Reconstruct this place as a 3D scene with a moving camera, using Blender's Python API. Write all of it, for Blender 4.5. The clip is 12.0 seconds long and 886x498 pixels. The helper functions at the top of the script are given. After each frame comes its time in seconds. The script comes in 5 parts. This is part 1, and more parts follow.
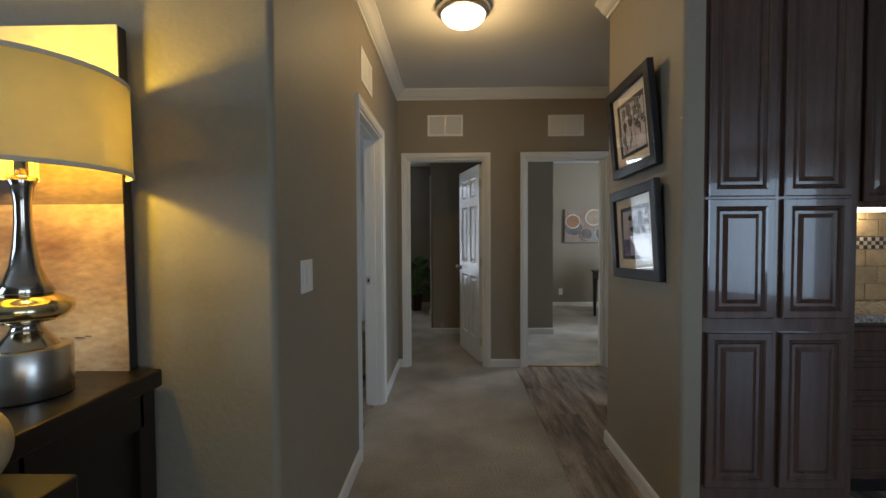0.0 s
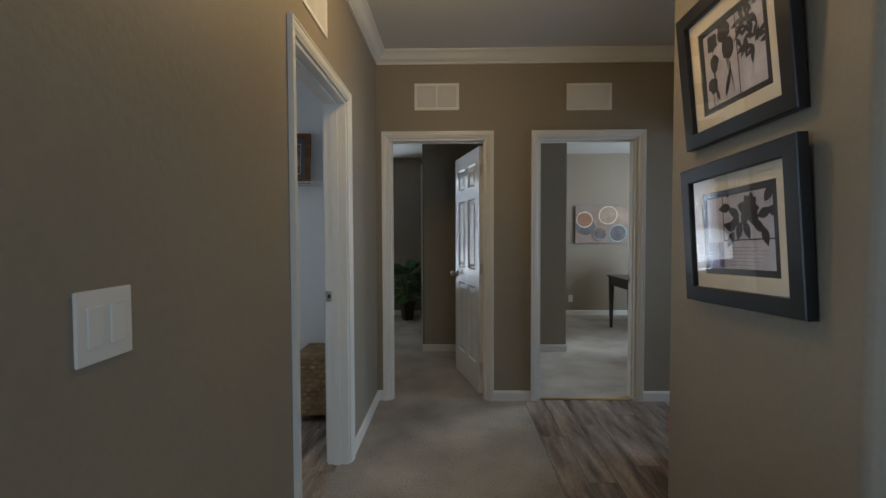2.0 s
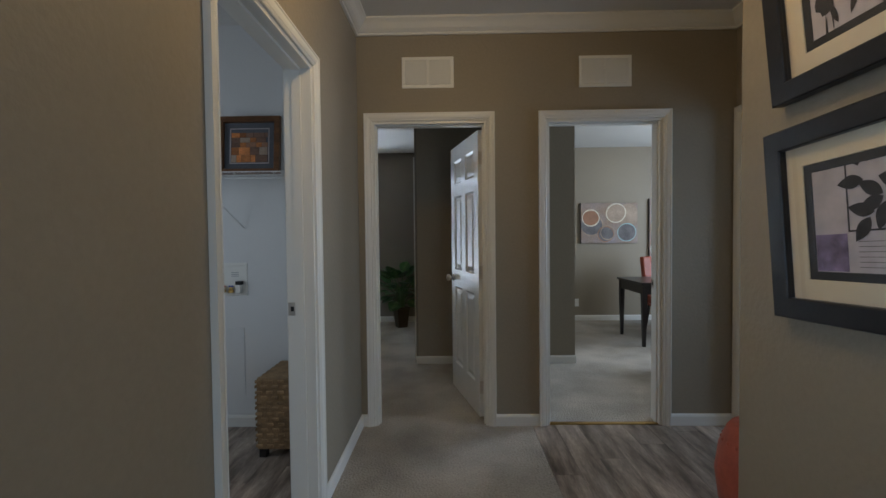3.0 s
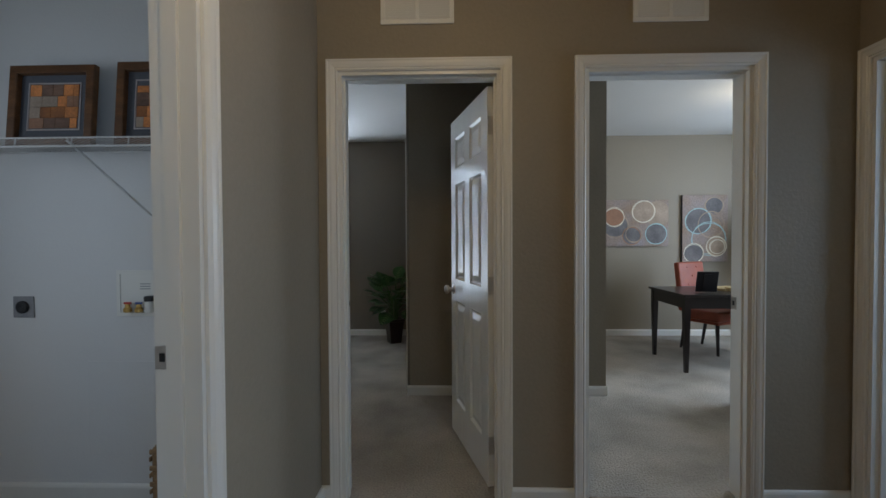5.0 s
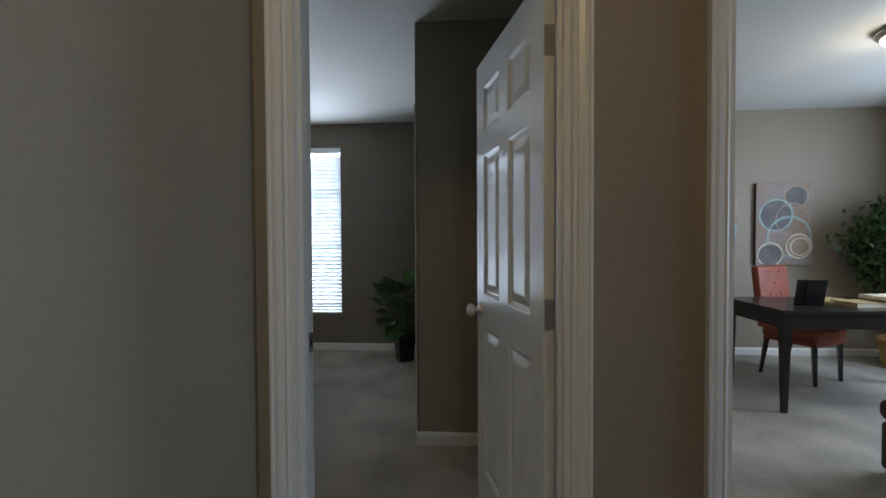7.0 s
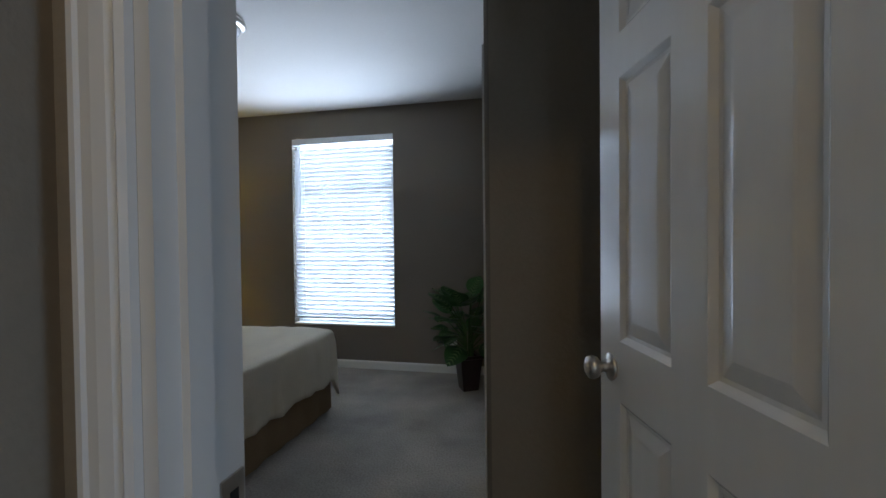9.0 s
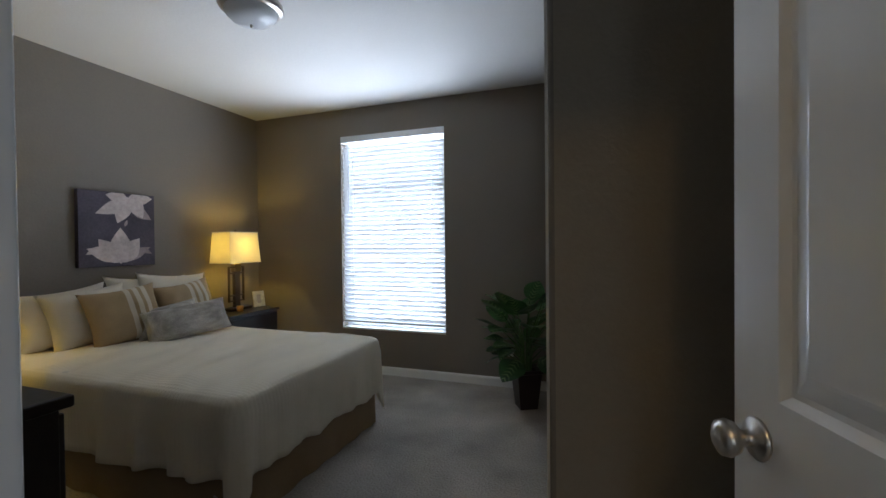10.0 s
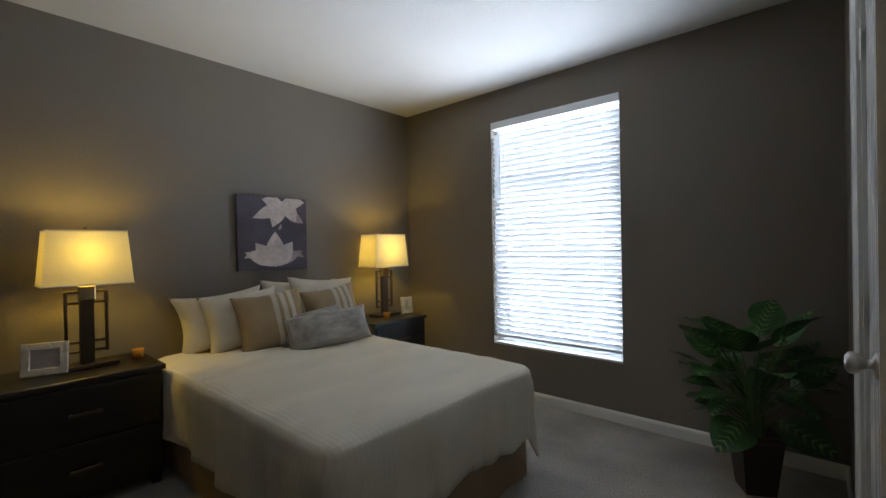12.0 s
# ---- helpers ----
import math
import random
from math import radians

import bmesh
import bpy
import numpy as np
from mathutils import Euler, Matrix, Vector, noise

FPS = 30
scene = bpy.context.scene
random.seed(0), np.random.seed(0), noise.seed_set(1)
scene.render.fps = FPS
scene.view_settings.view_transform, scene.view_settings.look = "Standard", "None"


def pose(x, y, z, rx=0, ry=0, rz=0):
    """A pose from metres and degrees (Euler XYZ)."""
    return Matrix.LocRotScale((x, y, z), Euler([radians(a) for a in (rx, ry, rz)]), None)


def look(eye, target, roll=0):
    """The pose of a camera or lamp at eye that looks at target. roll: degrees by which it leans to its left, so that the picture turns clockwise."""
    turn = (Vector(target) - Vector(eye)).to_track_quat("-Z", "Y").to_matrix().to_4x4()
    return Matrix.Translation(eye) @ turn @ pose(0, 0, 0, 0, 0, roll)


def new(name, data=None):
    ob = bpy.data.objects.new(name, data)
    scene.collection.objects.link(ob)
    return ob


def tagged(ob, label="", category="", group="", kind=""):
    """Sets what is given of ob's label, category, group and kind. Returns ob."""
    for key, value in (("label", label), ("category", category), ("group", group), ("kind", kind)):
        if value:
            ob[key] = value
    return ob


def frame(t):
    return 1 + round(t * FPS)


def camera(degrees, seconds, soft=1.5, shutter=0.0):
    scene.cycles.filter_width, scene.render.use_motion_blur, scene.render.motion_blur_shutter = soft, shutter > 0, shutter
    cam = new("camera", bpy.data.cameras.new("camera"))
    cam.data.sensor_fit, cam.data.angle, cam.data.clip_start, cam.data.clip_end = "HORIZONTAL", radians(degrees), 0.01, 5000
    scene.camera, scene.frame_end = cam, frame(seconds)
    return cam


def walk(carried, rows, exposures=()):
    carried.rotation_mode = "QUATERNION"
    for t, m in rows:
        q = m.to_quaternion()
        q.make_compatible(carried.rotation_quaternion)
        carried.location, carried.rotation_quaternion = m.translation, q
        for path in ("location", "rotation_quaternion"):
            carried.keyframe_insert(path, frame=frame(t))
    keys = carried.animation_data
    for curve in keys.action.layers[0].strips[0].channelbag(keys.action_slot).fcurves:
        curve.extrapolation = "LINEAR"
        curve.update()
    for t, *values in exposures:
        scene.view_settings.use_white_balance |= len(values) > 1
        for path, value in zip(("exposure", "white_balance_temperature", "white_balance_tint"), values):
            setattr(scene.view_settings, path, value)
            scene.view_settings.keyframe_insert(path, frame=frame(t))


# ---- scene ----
cam = camera(91.4, 12.0)
PATH = [
    (0, (0.039, -0.093, 1.309), (-0.007, 1.905, 1.245), -0.3),
    (0.5, (0.035, 0.127, 1.302), (0.001, 2.125, 1.238), -0.4),
    (1, (0.06, 0.329, 1.297), (0.024, 2.327, 1.237), -0.5),
    (1.5, (0.08, 0.545, 1.301), (0.038, 2.544, 1.237), -0.3),
    (2, (0.087, 0.782, 1.31), (0.043, 2.781, 1.244), -0.2),
    (2.5, (0.094, 1.036, 1.299), (0.055, 3.035, 1.237), -0.4),
    (3, (0.111, 1.261, 1.284), (0.074, 3.26, 1.228), -0.6),
    (5, (0.137, 2.12, 1.261), (0.084, 4.119, 1.219), -0.3),
    (5.5, (0.139, 2.321, 1.258), (0.07, 4.32, 1.217), -0.3),
    (6, (0.119, 2.546, 1.267), (0.037, 4.544, 1.217), -0.2),
    (6.5, (0.113, 2.772, 1.260), (0.012, 4.769, 1.212), -0.3),
    (8.5, (-0.017, 3.657, 1.249), (-0.351, 5.628, 1.212), -0.3),
    (9, (-0.041, 3.829, 1.246), (-0.464, 5.783, 1.21), -0.6),
    (9.5, (-0.055, 3.991, 1.244), (-0.58, 5.92, 1.209), -0.7),
    (10, (-0.095, 4.149, 1.242), (-0.769, 6.032, 1.215), -0.6),
    (10.5, (-0.129, 4.3, 1.233), (-0.967, 6.116, 1.212), -0.8),
    (11, (-0.206, 4.458, 1.233), (-1.231, 6.175, 1.221), -1.0),
    (11.5, (-0.278, 4.577, 1.243), (-1.447, 6.199, 1.228), -1.1),
    (12, (-0.335, 4.769, 1.247), (-1.66, 6.267, 1.236), -1.0),
]
EXPO = [(0, 0.05, 6350, 10), (3, 0.16, 6050, 10), (6.5, 0.05, 6030, 10), (8.5, -0.02, 5640, 11), (10.5, 0.12, 6120, 14), (12, 0.1, 6180, 14)]
walk(cam, [(t, look(eye, target, roll)) for t, eye, target, roll in PATH], EXPO)

# ---------------------------------------------------------------- light
world = bpy.data.worlds.new("world")
scene.world = world
world.use_nodes = True
wn = world.node_tree
sky = wn.nodes.new("ShaderNodeTexSky")
sky.sky_type, sky.sun_disc = "NISHITA", False
sky.sun_elevation, sky.sun_rotation = radians(48), radians(60)
wn.links.new(sky.outputs[0], wn.nodes["Background"].inputs[0])
wn.nodes["Background"].inputs[1].default_value = 0.1


def lamp(name, kind, m, energy, color, **kw):
    d = bpy.data.lights.new(name, kind)
    d.energy, d.color = energy, color
    if kind == "AREA":
        d.shape, d.size, d.size_y = "RECTANGLE", kw["size"], kw["size_y"]
    elif kind == "POINT":
        d.shadow_soft_size = kw.get("size", 0.04)
    else:
        d.angle = radians(0.5)
    ob = new(name, d)
    ob.matrix_world = m
    return ob


DAY = (0.74, 0.87, 1.0)
BLUE_DAY = (0.55, 0.75, 1.0)
WARM = (1.0, 0.70, 0.11)
# daylight in the window openings
# ground bounce goes up through the slats to the ceiling; the sky's own light is weaker
up = lamp("daylight_bedroom", "AREA", look((-1.925, 8.06, 1.30), (-1.925, 5.9, 3.6)), 21, (0.86, 0.93, 1.0), size=1.2, size_y=1.9)
up.data.spread = radians(110)
lamp("skylight_bedroom", "AREA", look((-1.925, 8.30, 1.36), (-1.925, 4.0, 1.2)), 110, DAY, size=1.4, size_y=2.1)
lamp("daylight_office", "AREA", look((4.66, 6.0, 1.5), (2.0, 6.0, 1.2)), 80, DAY, size=1.5, size_y=1.5)
lamp("daylight_bath", "AREA", look((3.42, 3.55, 1.4), (0.0, 3.7, 1.0)), 17, BLUE_DAY, size=0.8, size_y=1.2)
lamp("daylight_living", "AREA", look((2.9, -5.1, 1.4), (1.4, 4.0, 1.1)), 42, DAY, size=3.1, size_y=1.7)
lamp("daylight_laundry", "AREA", look((-2.60, 3.0, 1.5), (0.0, 3.3, 1.1)), 6.2, (0.83, 0.92, 1.0), size=0.8, size_y=1.0)
lamp("daylight_east", "AREA", look((5.15, -3.45, 1.25), (0.0, 2.4, 1.2)), 46, BLUE_DAY, size=1.9, size_y=1.85)
# Added lamp in an unseen west window, to light the partition's west face.
lamp("daylight_west", "AREA", look((-4.66, -1.6, 1.4), (1.0, 1.9, 1.0)), 66, BLUE_DAY, size=2.0, size_y=1.5)
# lamps that are lit
lamp("bulb_console", "POINT", pose(-1.050, 0.98, 1.61), 15, (1.0, 0.67, 0.07), size=0.035)
lamp("bulb_night", "POINT", pose(-3.28, 5.23, 1.25), 5.0, WARM, size=0.03)
lamp("bulb_night_far", "POINT", pose(-3.28, 7.30, 1.23), 6.0, WARM, size=0.03)
lamp("bulb_hall", "POINT", pose(0.11, 2.62, 2.50), 10.5, (1.0, 0.66, 0.27), size=0.10)
lamp("bulb_office", "POINT", pose(2.90, 6.0, 2.44), 9, (1.0, 0.85, 0.6), size=0.10)
lamp("bulb_kitchen", "POINT", pose(2.35, 2.45, 1.42), 2.0, (1.0, 0.85, 0.6), size=0.03)


# ---------------------------------------------------------------- materials
def mat(name, col, rough=0.5, metal=0.0, var=0.12, scale=3.0, fine=90.0, bump=0.15, dist=0.002, stretch=(1, 1, 1), tint=None, coat=0.0, translucent=0.0, emit=0.0, random_var=0.0, spec=0.5):
    m = bpy.data.materials.new(name)
    m.use_nodes = True
    n, l = m.node_tree.nodes, m.node_tree.links
    b = n["Principled BSDF"]
    tc = n.new("ShaderNodeTexCoord")
    mp = n.new("ShaderNodeMapping")
    mp.inputs["Scale"].default_value = stretch
    l.new(tc.outputs["Object"], mp.inputs[0])
    if random_var:
        ri = n.new("ShaderNodeObjectInfo")
        rs = n.new("ShaderNodeMath")
        rs.operation, rs.inputs[1].default_value = "MULTIPLY", 37.0
        l.new(ri.outputs["Random"], rs.inputs[0])
        l.new(rs.outputs[0], mp.inputs["Location"])
    a = n.new("ShaderNodeTexNoise")
    a.inputs["Scale"].default_value, a.inputs["Detail"].default_value = scale, 5
    f = n.new("ShaderNodeTexNoise")
    f.inputs["Scale"].default_value, f.inputs["Detail"].default_value = fine, 3
    l.new(mp.outputs[0], a.inputs["Vector"])
    l.new(mp.outputs[0], f.inputs["Vector"])
    ramp = n.new("ShaderNodeMapRange")
    ramp.inputs["From Min"].default_value, ramp.inputs["From Max"].default_value = 0.3, 0.7
    l.new(a.outputs[0], ramp.inputs[0])
    mix = n.new("ShaderNodeMix")
    mix.data_type = "RGBA"
    low = tint or tuple(c * (1 - var) for c in col)
    high = tuple(min(1, c * (1 + var)) for c in col)
    mix.inputs[6].default_value, mix.inputs[7].default_value = (*low, 1), (*high, 1)
    l.new(ramp.outputs[0], mix.inputs[0])
    grain = n.new("ShaderNodeMix")
    grain.data_type, grain.blend_type = "RGBA", "OVERLAY"
    grain.inputs[0].default_value = min(0.5, var * 1.5)
    l.new(mix.outputs[2], grain.inputs[6])
    l.new(f.outputs[0], grain.inputs[7])
    out = grain.outputs[2]
    if random_var:
        oi = n.new("ShaderNodeObjectInfo")
        mr = n.new("ShaderNodeMapRange")
        mr.inputs["To Min"].default_value, mr.inputs["To Max"].default_value = 1 - random_var, 1 + random_var
        l.new(oi.outputs["Random"], mr.inputs[0])
        hv = n.new("ShaderNodeHueSaturation")
        l.new(mr.outputs[0], hv.inputs["Value"])
        l.new(out, hv.inputs["Color"])
        out = hv.outputs[0]
    l.new(out, b.inputs["Base Color"])
    rr = n.new("ShaderNodeMapRange")
    rr.inputs["To Min"].default_value, rr.inputs["To Max"].default_value = max(0, rough - 0.06), min(1, rough + 0.08)
    l.new(a.outputs[0], rr.inputs[0])
    l.new(rr.outputs[0], b.inputs["Roughness"])
    b.inputs["Metallic"].default_value = metal
    b.inputs["Coat Weight"].default_value = coat
    b.inputs["Specular IOR Level"].default_value = spec
    if bump:
        bp = n.new("ShaderNodeBump")
        bp.inputs["Strength"].default_value, bp.inputs["Distance"].default_value = bump, dist
        l.new(f.outputs[0], bp.inputs["Height"])
        l.new(bp.outputs[0], b.inputs["Normal"])
    if emit:
        b.inputs["Emission Color"].default_value = (*col, 1)
        b.inputs["Emission Strength"].default_value = emit
    if translucent:
        t = n.new("ShaderNodeBsdfTranslucent")
        l.new(out, t.inputs[0])
        ms = n.new("ShaderNodeMixShader")
        ms.inputs[0].default_value = translucent
        l.new(b.outputs[0], ms.inputs[1])
        l.new(t.outputs[0], ms.inputs[2])
        l.new(ms.outputs[0], n["Material Output"].inputs[0])
    return m


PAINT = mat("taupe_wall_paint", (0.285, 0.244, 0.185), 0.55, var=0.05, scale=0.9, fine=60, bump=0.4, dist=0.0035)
# The taupe paint again, darkened and greyed for the bedroom's dimmer, cooler light.
PAINT_SHADED = mat("grey_taupe_wall_paint", (0.200, 0.171, 0.137), 0.65, var=0.05, scale=0.9, fine=70, bump=0.3, dist=0.003)
WHITE_WALL = mat("white_wall_paint", (0.72, 0.72, 0.71), 0.6, var=0.03, scale=1, fine=70, bump=0.25, dist=0.003)
CEIL = mat("ceiling_white", (0.67, 0.66, 0.635), 0.75, var=0.03, scale=1.2, fine=60, bump=0.35, dist=0.003)
TRIM = mat("white_trim_enamel", (0.74, 0.73, 0.69), 0.32, var=0.012, scale=5, fine=60, bump=0.015)
DOORW = mat("white_moulded_door", (0.76, 0.75, 0.72), 0.21, var=0.012, scale=4, fine=28, bump=0.02, dist=0.001, stretch=(9, 9, 0.7))
CARPET = mat("grey_beige_carpet", (0.43, 0.395, 0.345), 0.95, var=0.24, scale=2.2, fine=85, bump=1.0, dist=0.014, spec=0.1)
VINYL = mat("weathered_wood_vinyl", (0.30, 0.245, 0.20), 0.38, var=0.5, scale=3.5, fine=30, bump=0.12, stretch=(5, 0.8, 1), tint=(0.085, 0.06, 0.045), random_var=0.22)
VINYL_G = mat("vinyl_joint", (0.06, 0.05, 0.04), 0.7)
ESPRESSO = mat("espresso_cabinet_wood", (0.086, 0.046, 0.034), 0.18, var=0.2, scale=3, fine=30, bump=0.03, stretch=(8, 8, 0.8), coat=0.6)
BLACKWOOD = mat("black_stained_wood", (0.012, 0.008, 0.007), 0.33, var=0.3, scale=4, fine=40, bump=0.05, stretch=(1, 8, 8), coat=0.2)
MAHOG = mat("dark_mahogany", (0.011, 0.006, 0.004), 0.4, var=0.2, scale=4, fine=40, bump=0.05, stretch=(1, 8, 8), coat=0.12)
NICKEL = mat("brushed_nickel", (0.62, 0.58, 0.53), 0.28, 1.0, var=0.06, fine=200, bump=0.04)
BRONZE = mat("dark_bronze", (0.10, 0.075, 0.055), 0.4, 1.0, var=0.15)
CHROME = mat("polished_gunmetal", (0.45, 0.40, 0.36), 0.12, 1.0, var=0.05, bump=0)
BRASSY = mat("champagne_chrome", (0.75, 0.62, 0.36), 0.12, 1.0, var=0.05, bump=0)
SHADE = mat("cream_linen_shade", (0.86, 0.77, 0.42), 0.8, var=0.04, scale=12, fine=350, bump=0.2, translucent=0.24)
SHADE_W = mat("ivory_linen_shade", (0.87, 0.79, 0.50), 0.8, var=0.04, scale=12, fine=350, bump=0.2, translucent=0.14)
BULB = mat("lit_bulb", (1.0, 0.72, 0.32), 0.4, emit=14)
DOME = mat("lit_frosted_glass", (1.0, 0.86, 0.62), 0.3, emit=3.2)
DOME_OFF = mat("frosted_glass", (0.80, 0.82, 0.84), 0.2, var=0.03, translucent=0.3)
BLIND = mat("white_faux_wood_slat", (0.86, 0.87, 0.88), 0.4, var=0.02, translucent=0.22)
PVC = mat("white_vinyl_window", (0.80, 0.82, 0.84), 0.35, var=0.03)
BLACK = mat("black_frame_paint", (0.014, 0.014, 0.017), 0.36, var=0.2, scale=8)
MATB = mat("cream_mat_board", (0.62, 0.53, 0.38), 0.8, var=0.05)
PRINT = mat("pale_mauve_print", (0.45, 0.40, 0.40), 0.7, var=0.14, scale=7, fine=40)
INK = mat("black_ink", (0.018, 0.016, 0.02), 0.7)
PURPLE = mat("purple_damask_ink", (0.16, 0.12, 0.20), 0.7, var=0.6, scale=26, fine=60)
PLATE = mat("white_switch_plastic", (0.78, 0.77, 0.72), 0.35, var=0.02)
PLATE_G = mat("grey_plastic", (0.28, 0.28, 0.29), 0.45)
RUBBER = mat("black_plastic", (0.012, 0.012, 0.013), 0.5)
COVER = mat("ivory_woven_coverlet", (0.82, 0.75, 0.61), 0.9, var=0.07, scale=2.5, fine=170, bump=0.3, dist=0.004, stretch=(1.6, 0.7, 1))
SKIRT = mat("tan_bed_skirt", (0.34, 0.24, 0.14), 0.9, var=0.1, scale=4, fine=160, bump=0.3)
LINEN = mat("ivory_pillow_linen", (0.68, 0.63, 0.53), 0.9, var=0.06, scale=8, fine=200, bump=0.3)
TAN = mat("tan_cushion_cloth", (0.40, 0.29, 0.16), 0.85, var=0.1, scale=8, fine=220, bump=0.35)
STRIPE = mat("cream_cushion_stripe", (0.62, 0.55, 0.42), 0.85, var=0.06, fine=220, bump=0.3)
GREYC = mat("grey_woodgrain_cloth", (0.40, 0.37, 0.33), 0.85, var=0.35, scale=11, fine=160, bump=0.3, stretch=(0.8, 4.5, 1))
LEATHER = mat("rust_leather", (0.27, 0.060, 0.030), 0.42, var=0.15, scale=6, fine=120, bump=0.25)
BROWNL = mat("brown_suede_leather", (0.050, 0.020, 0.011), 0.5, var=0.25, scale=5, fine=90, bump=0.3)
CORAL = mat("coral_red_glaze", (0.50, 0.12, 0.075), 0.4, var=0.15, scale=7, fine=40, bump=0.2)
WICKER = mat("seagrass_weave", (0.30, 0.19, 0.095), 0.8, var=0.3, scale=14, fine=120, bump=0.5, random_var=0.25)
BASKET = mat("honey_basket", (0.45, 0.27, 0.09), 0.7, var=0.2, scale=14, fine=60, bump=0.4)
BARK = mat("bark", (0.13, 0.085, 0.05), 0.9, var=0.3, scale=12, fine=60, bump=0.6)
SOIL = mat("dark_soil", (0.03, 0.022, 0.016), 0.95, var=0.3, scale=30, bump=0.8)
FICUS = mat("ficus_leaf", (0.055, 0.115, 0.028), 0.45, var=0.5, scale=5, random_var=0.3, translucent=0.2)
POT = mat("oxblood_ceramic_pot", (0.022, 0.010, 0.009), 0.3, var=0.2)
PAPER = mat("page_paper", (0.68, 0.62, 0.48), 0.8, var=0.06, fine=200)
BOOKB = mat("tan_book_cloth", (0.48, 0.36, 0.18), 0.7)
BOOKR = mat("red_book_cloth", (0.16, 0.03, 0.025), 0.7)
TILE = mat("honey_stone_tile", (0.48, 0.34, 0.18), 0.4, var=0.2, scale=9, random_var=0.15)
TILE_D = mat("dark_mosaic_tile", (0.10, 0.065, 0.04), 0.3, random_var=0.4)
TILE_L = mat("cream_mosaic_tile", (0.62, 0.55, 0.42), 0.3, random_var=0.15)
GROUT = mat("grout", (0.42, 0.35, 0.25), 0.9)
GRANITE = mat("speckled_granite", (0.38, 0.34, 0.30), 0.2, var=0.7, scale=60, fine=140, bump=0.02)
PICGOLD = mat("sunset_canvas", (0.52, 0.36, 0.20), 0.7, var=0.5, scale=1.9, fine=30, tint=(0.22, 0.10, 0.05), stretch=(1, 1, 2.2), bump=0.3)
PICSKY = mat("cream_canvas", (0.66, 0.56, 0.38), 0.7, var=0.15, scale=2.5, fine=30, bump=0.3)
PICDARK = mat("umber_canvas", (0.16, 0.09, 0.06), 0.7, var=0.5, scale=3, fine=30, bump=0.3, stretch=(1, 1, 3))
CANVAS_G = mat("slate_canvas", (0.23, 0.20, 0.20), 0.75, var=0.4, scale=3.5, fine=60, tint=(0.30, 0.20, 0.13), bump=0.3)
ARTBLUE = mat("slate_blue_paint", (0.155, 0.145, 0.150), 0.7, var=0.3, scale=8)
ARTRUST = mat("rust_paint", (0.33, 0.17, 0.10), 0.7, var=0.2, scale=8)
ARTTAN = mat("sand_paint", (0.38, 0.29, 0.22), 0.7, var=0.2, scale=8)
ARTCREAM = mat("cream_paint", (0.72, 0.67, 0.55), 0.7, var=0.1, scale=20)
ARTAQUA = mat("aqua_paint", (0.36, 0.52, 0.54), 0.7, var=0.1, scale=20)
LILYBG = mat("plum_grey_canvas", (0.085, 0.07, 0.09), 0.75, var=0.25, scale=4, fine=60, bump=0.3)
PETAL = mat("blush_petal_paint", (0.58, 0.48, 0.44), 0.75, var=0.22, scale=7, fine=40, bump=0.2)
PETAL_D = mat("shaded_petal_paint", (0.34, 0.26, 0.25), 0.75, var=0.25, scale=7, fine=40, bump=0.2)
WALNUT = mat("walnut_frame", (0.14, 0.06, 0.02), 0.35, var=0.4, scale=6, fine=60, stretch=(1, 4, 4))
SLATEM = mat("slate_mat_board", (0.10, 0.105, 0.12), 0.8)
PATCHO = mat("orange_patchwork", (0.46, 0.17, 0.05), 0.7, var=0.3, scale=9, random_var=0.5)
AMBER = mat("amber_wax", (0.65, 0.33, 0.04), 0.3, var=0.1, translucent=0.3)
SHELLF = mat("pearl_inlay_frame", (0.60, 0.57, 0.50), 0.3, var=0.25, scale=25)
BEIGE = mat("beige_stone_glaze", (0.46, 0.36, 0.22), 0.5, var=0.1, scale=9)
WIRE = mat("white_coated_wire", (0.74, 0.74, 0.73), 0.35)
BRASSV = mat("valve_brass", (0.55, 0.36, 0.12), 0.35, 1.0)
RED = mat("red_valve_handle", (0.45, 0.03, 0.02), 0.4)
BLUE = mat("blue_valve_handle", (0.03, 0.08, 0.30), 0.4)


def ribbed(m, scale, strength):
    """Woven ribs across the cloth, on top of its fine bump."""
    n, l = m.node_tree.nodes, m.node_tree.links
    b = n["Principled BSDF"]
    tc = n.new("ShaderNodeTexCoord")
    prev = b.inputs["Normal"].links[0].from_socket
    for axis, k in (("X", 1.0), ("Y", 0.9)):
        w = n.new("ShaderNodeTexWave")
        w.bands_direction = axis
        w.inputs["Scale"].default_value, w.inputs["Distortion"].default_value, w.inputs["Detail Scale"].default_value = scale * k, 0.5, 3.0
        l.new(tc.outputs["Object"], w.inputs["Vector"])
        bp = n.new("ShaderNodeBump")
        bp.inputs["Strength"].default_value, bp.inputs["Distance"].default_value = strength * k, 0.004
        l.new(w.outputs["Fac"], bp.inputs["Height"])
        l.new(prev, bp.inputs["Normal"])
        prev = bp.outputs[0]
    l.new(prev, b.inputs["Normal"])


ribbed(COVER, 15, 0.2)


def glass_mat():
    m = bpy.data.materials.new("clear_glass")
    m.use_nodes = True
    b = m.node_tree.nodes["Principled BSDF"]
    b.inputs["Base Color"].default_value = (1, 1, 1, 1)
    b.inputs["Roughness"].default_value = 0.0
    b.inputs["Transmission Weight"].default_value = 1.0
    b.inputs["IOR"].default_value = 1.5
    return m


GLASS = glass_mat()


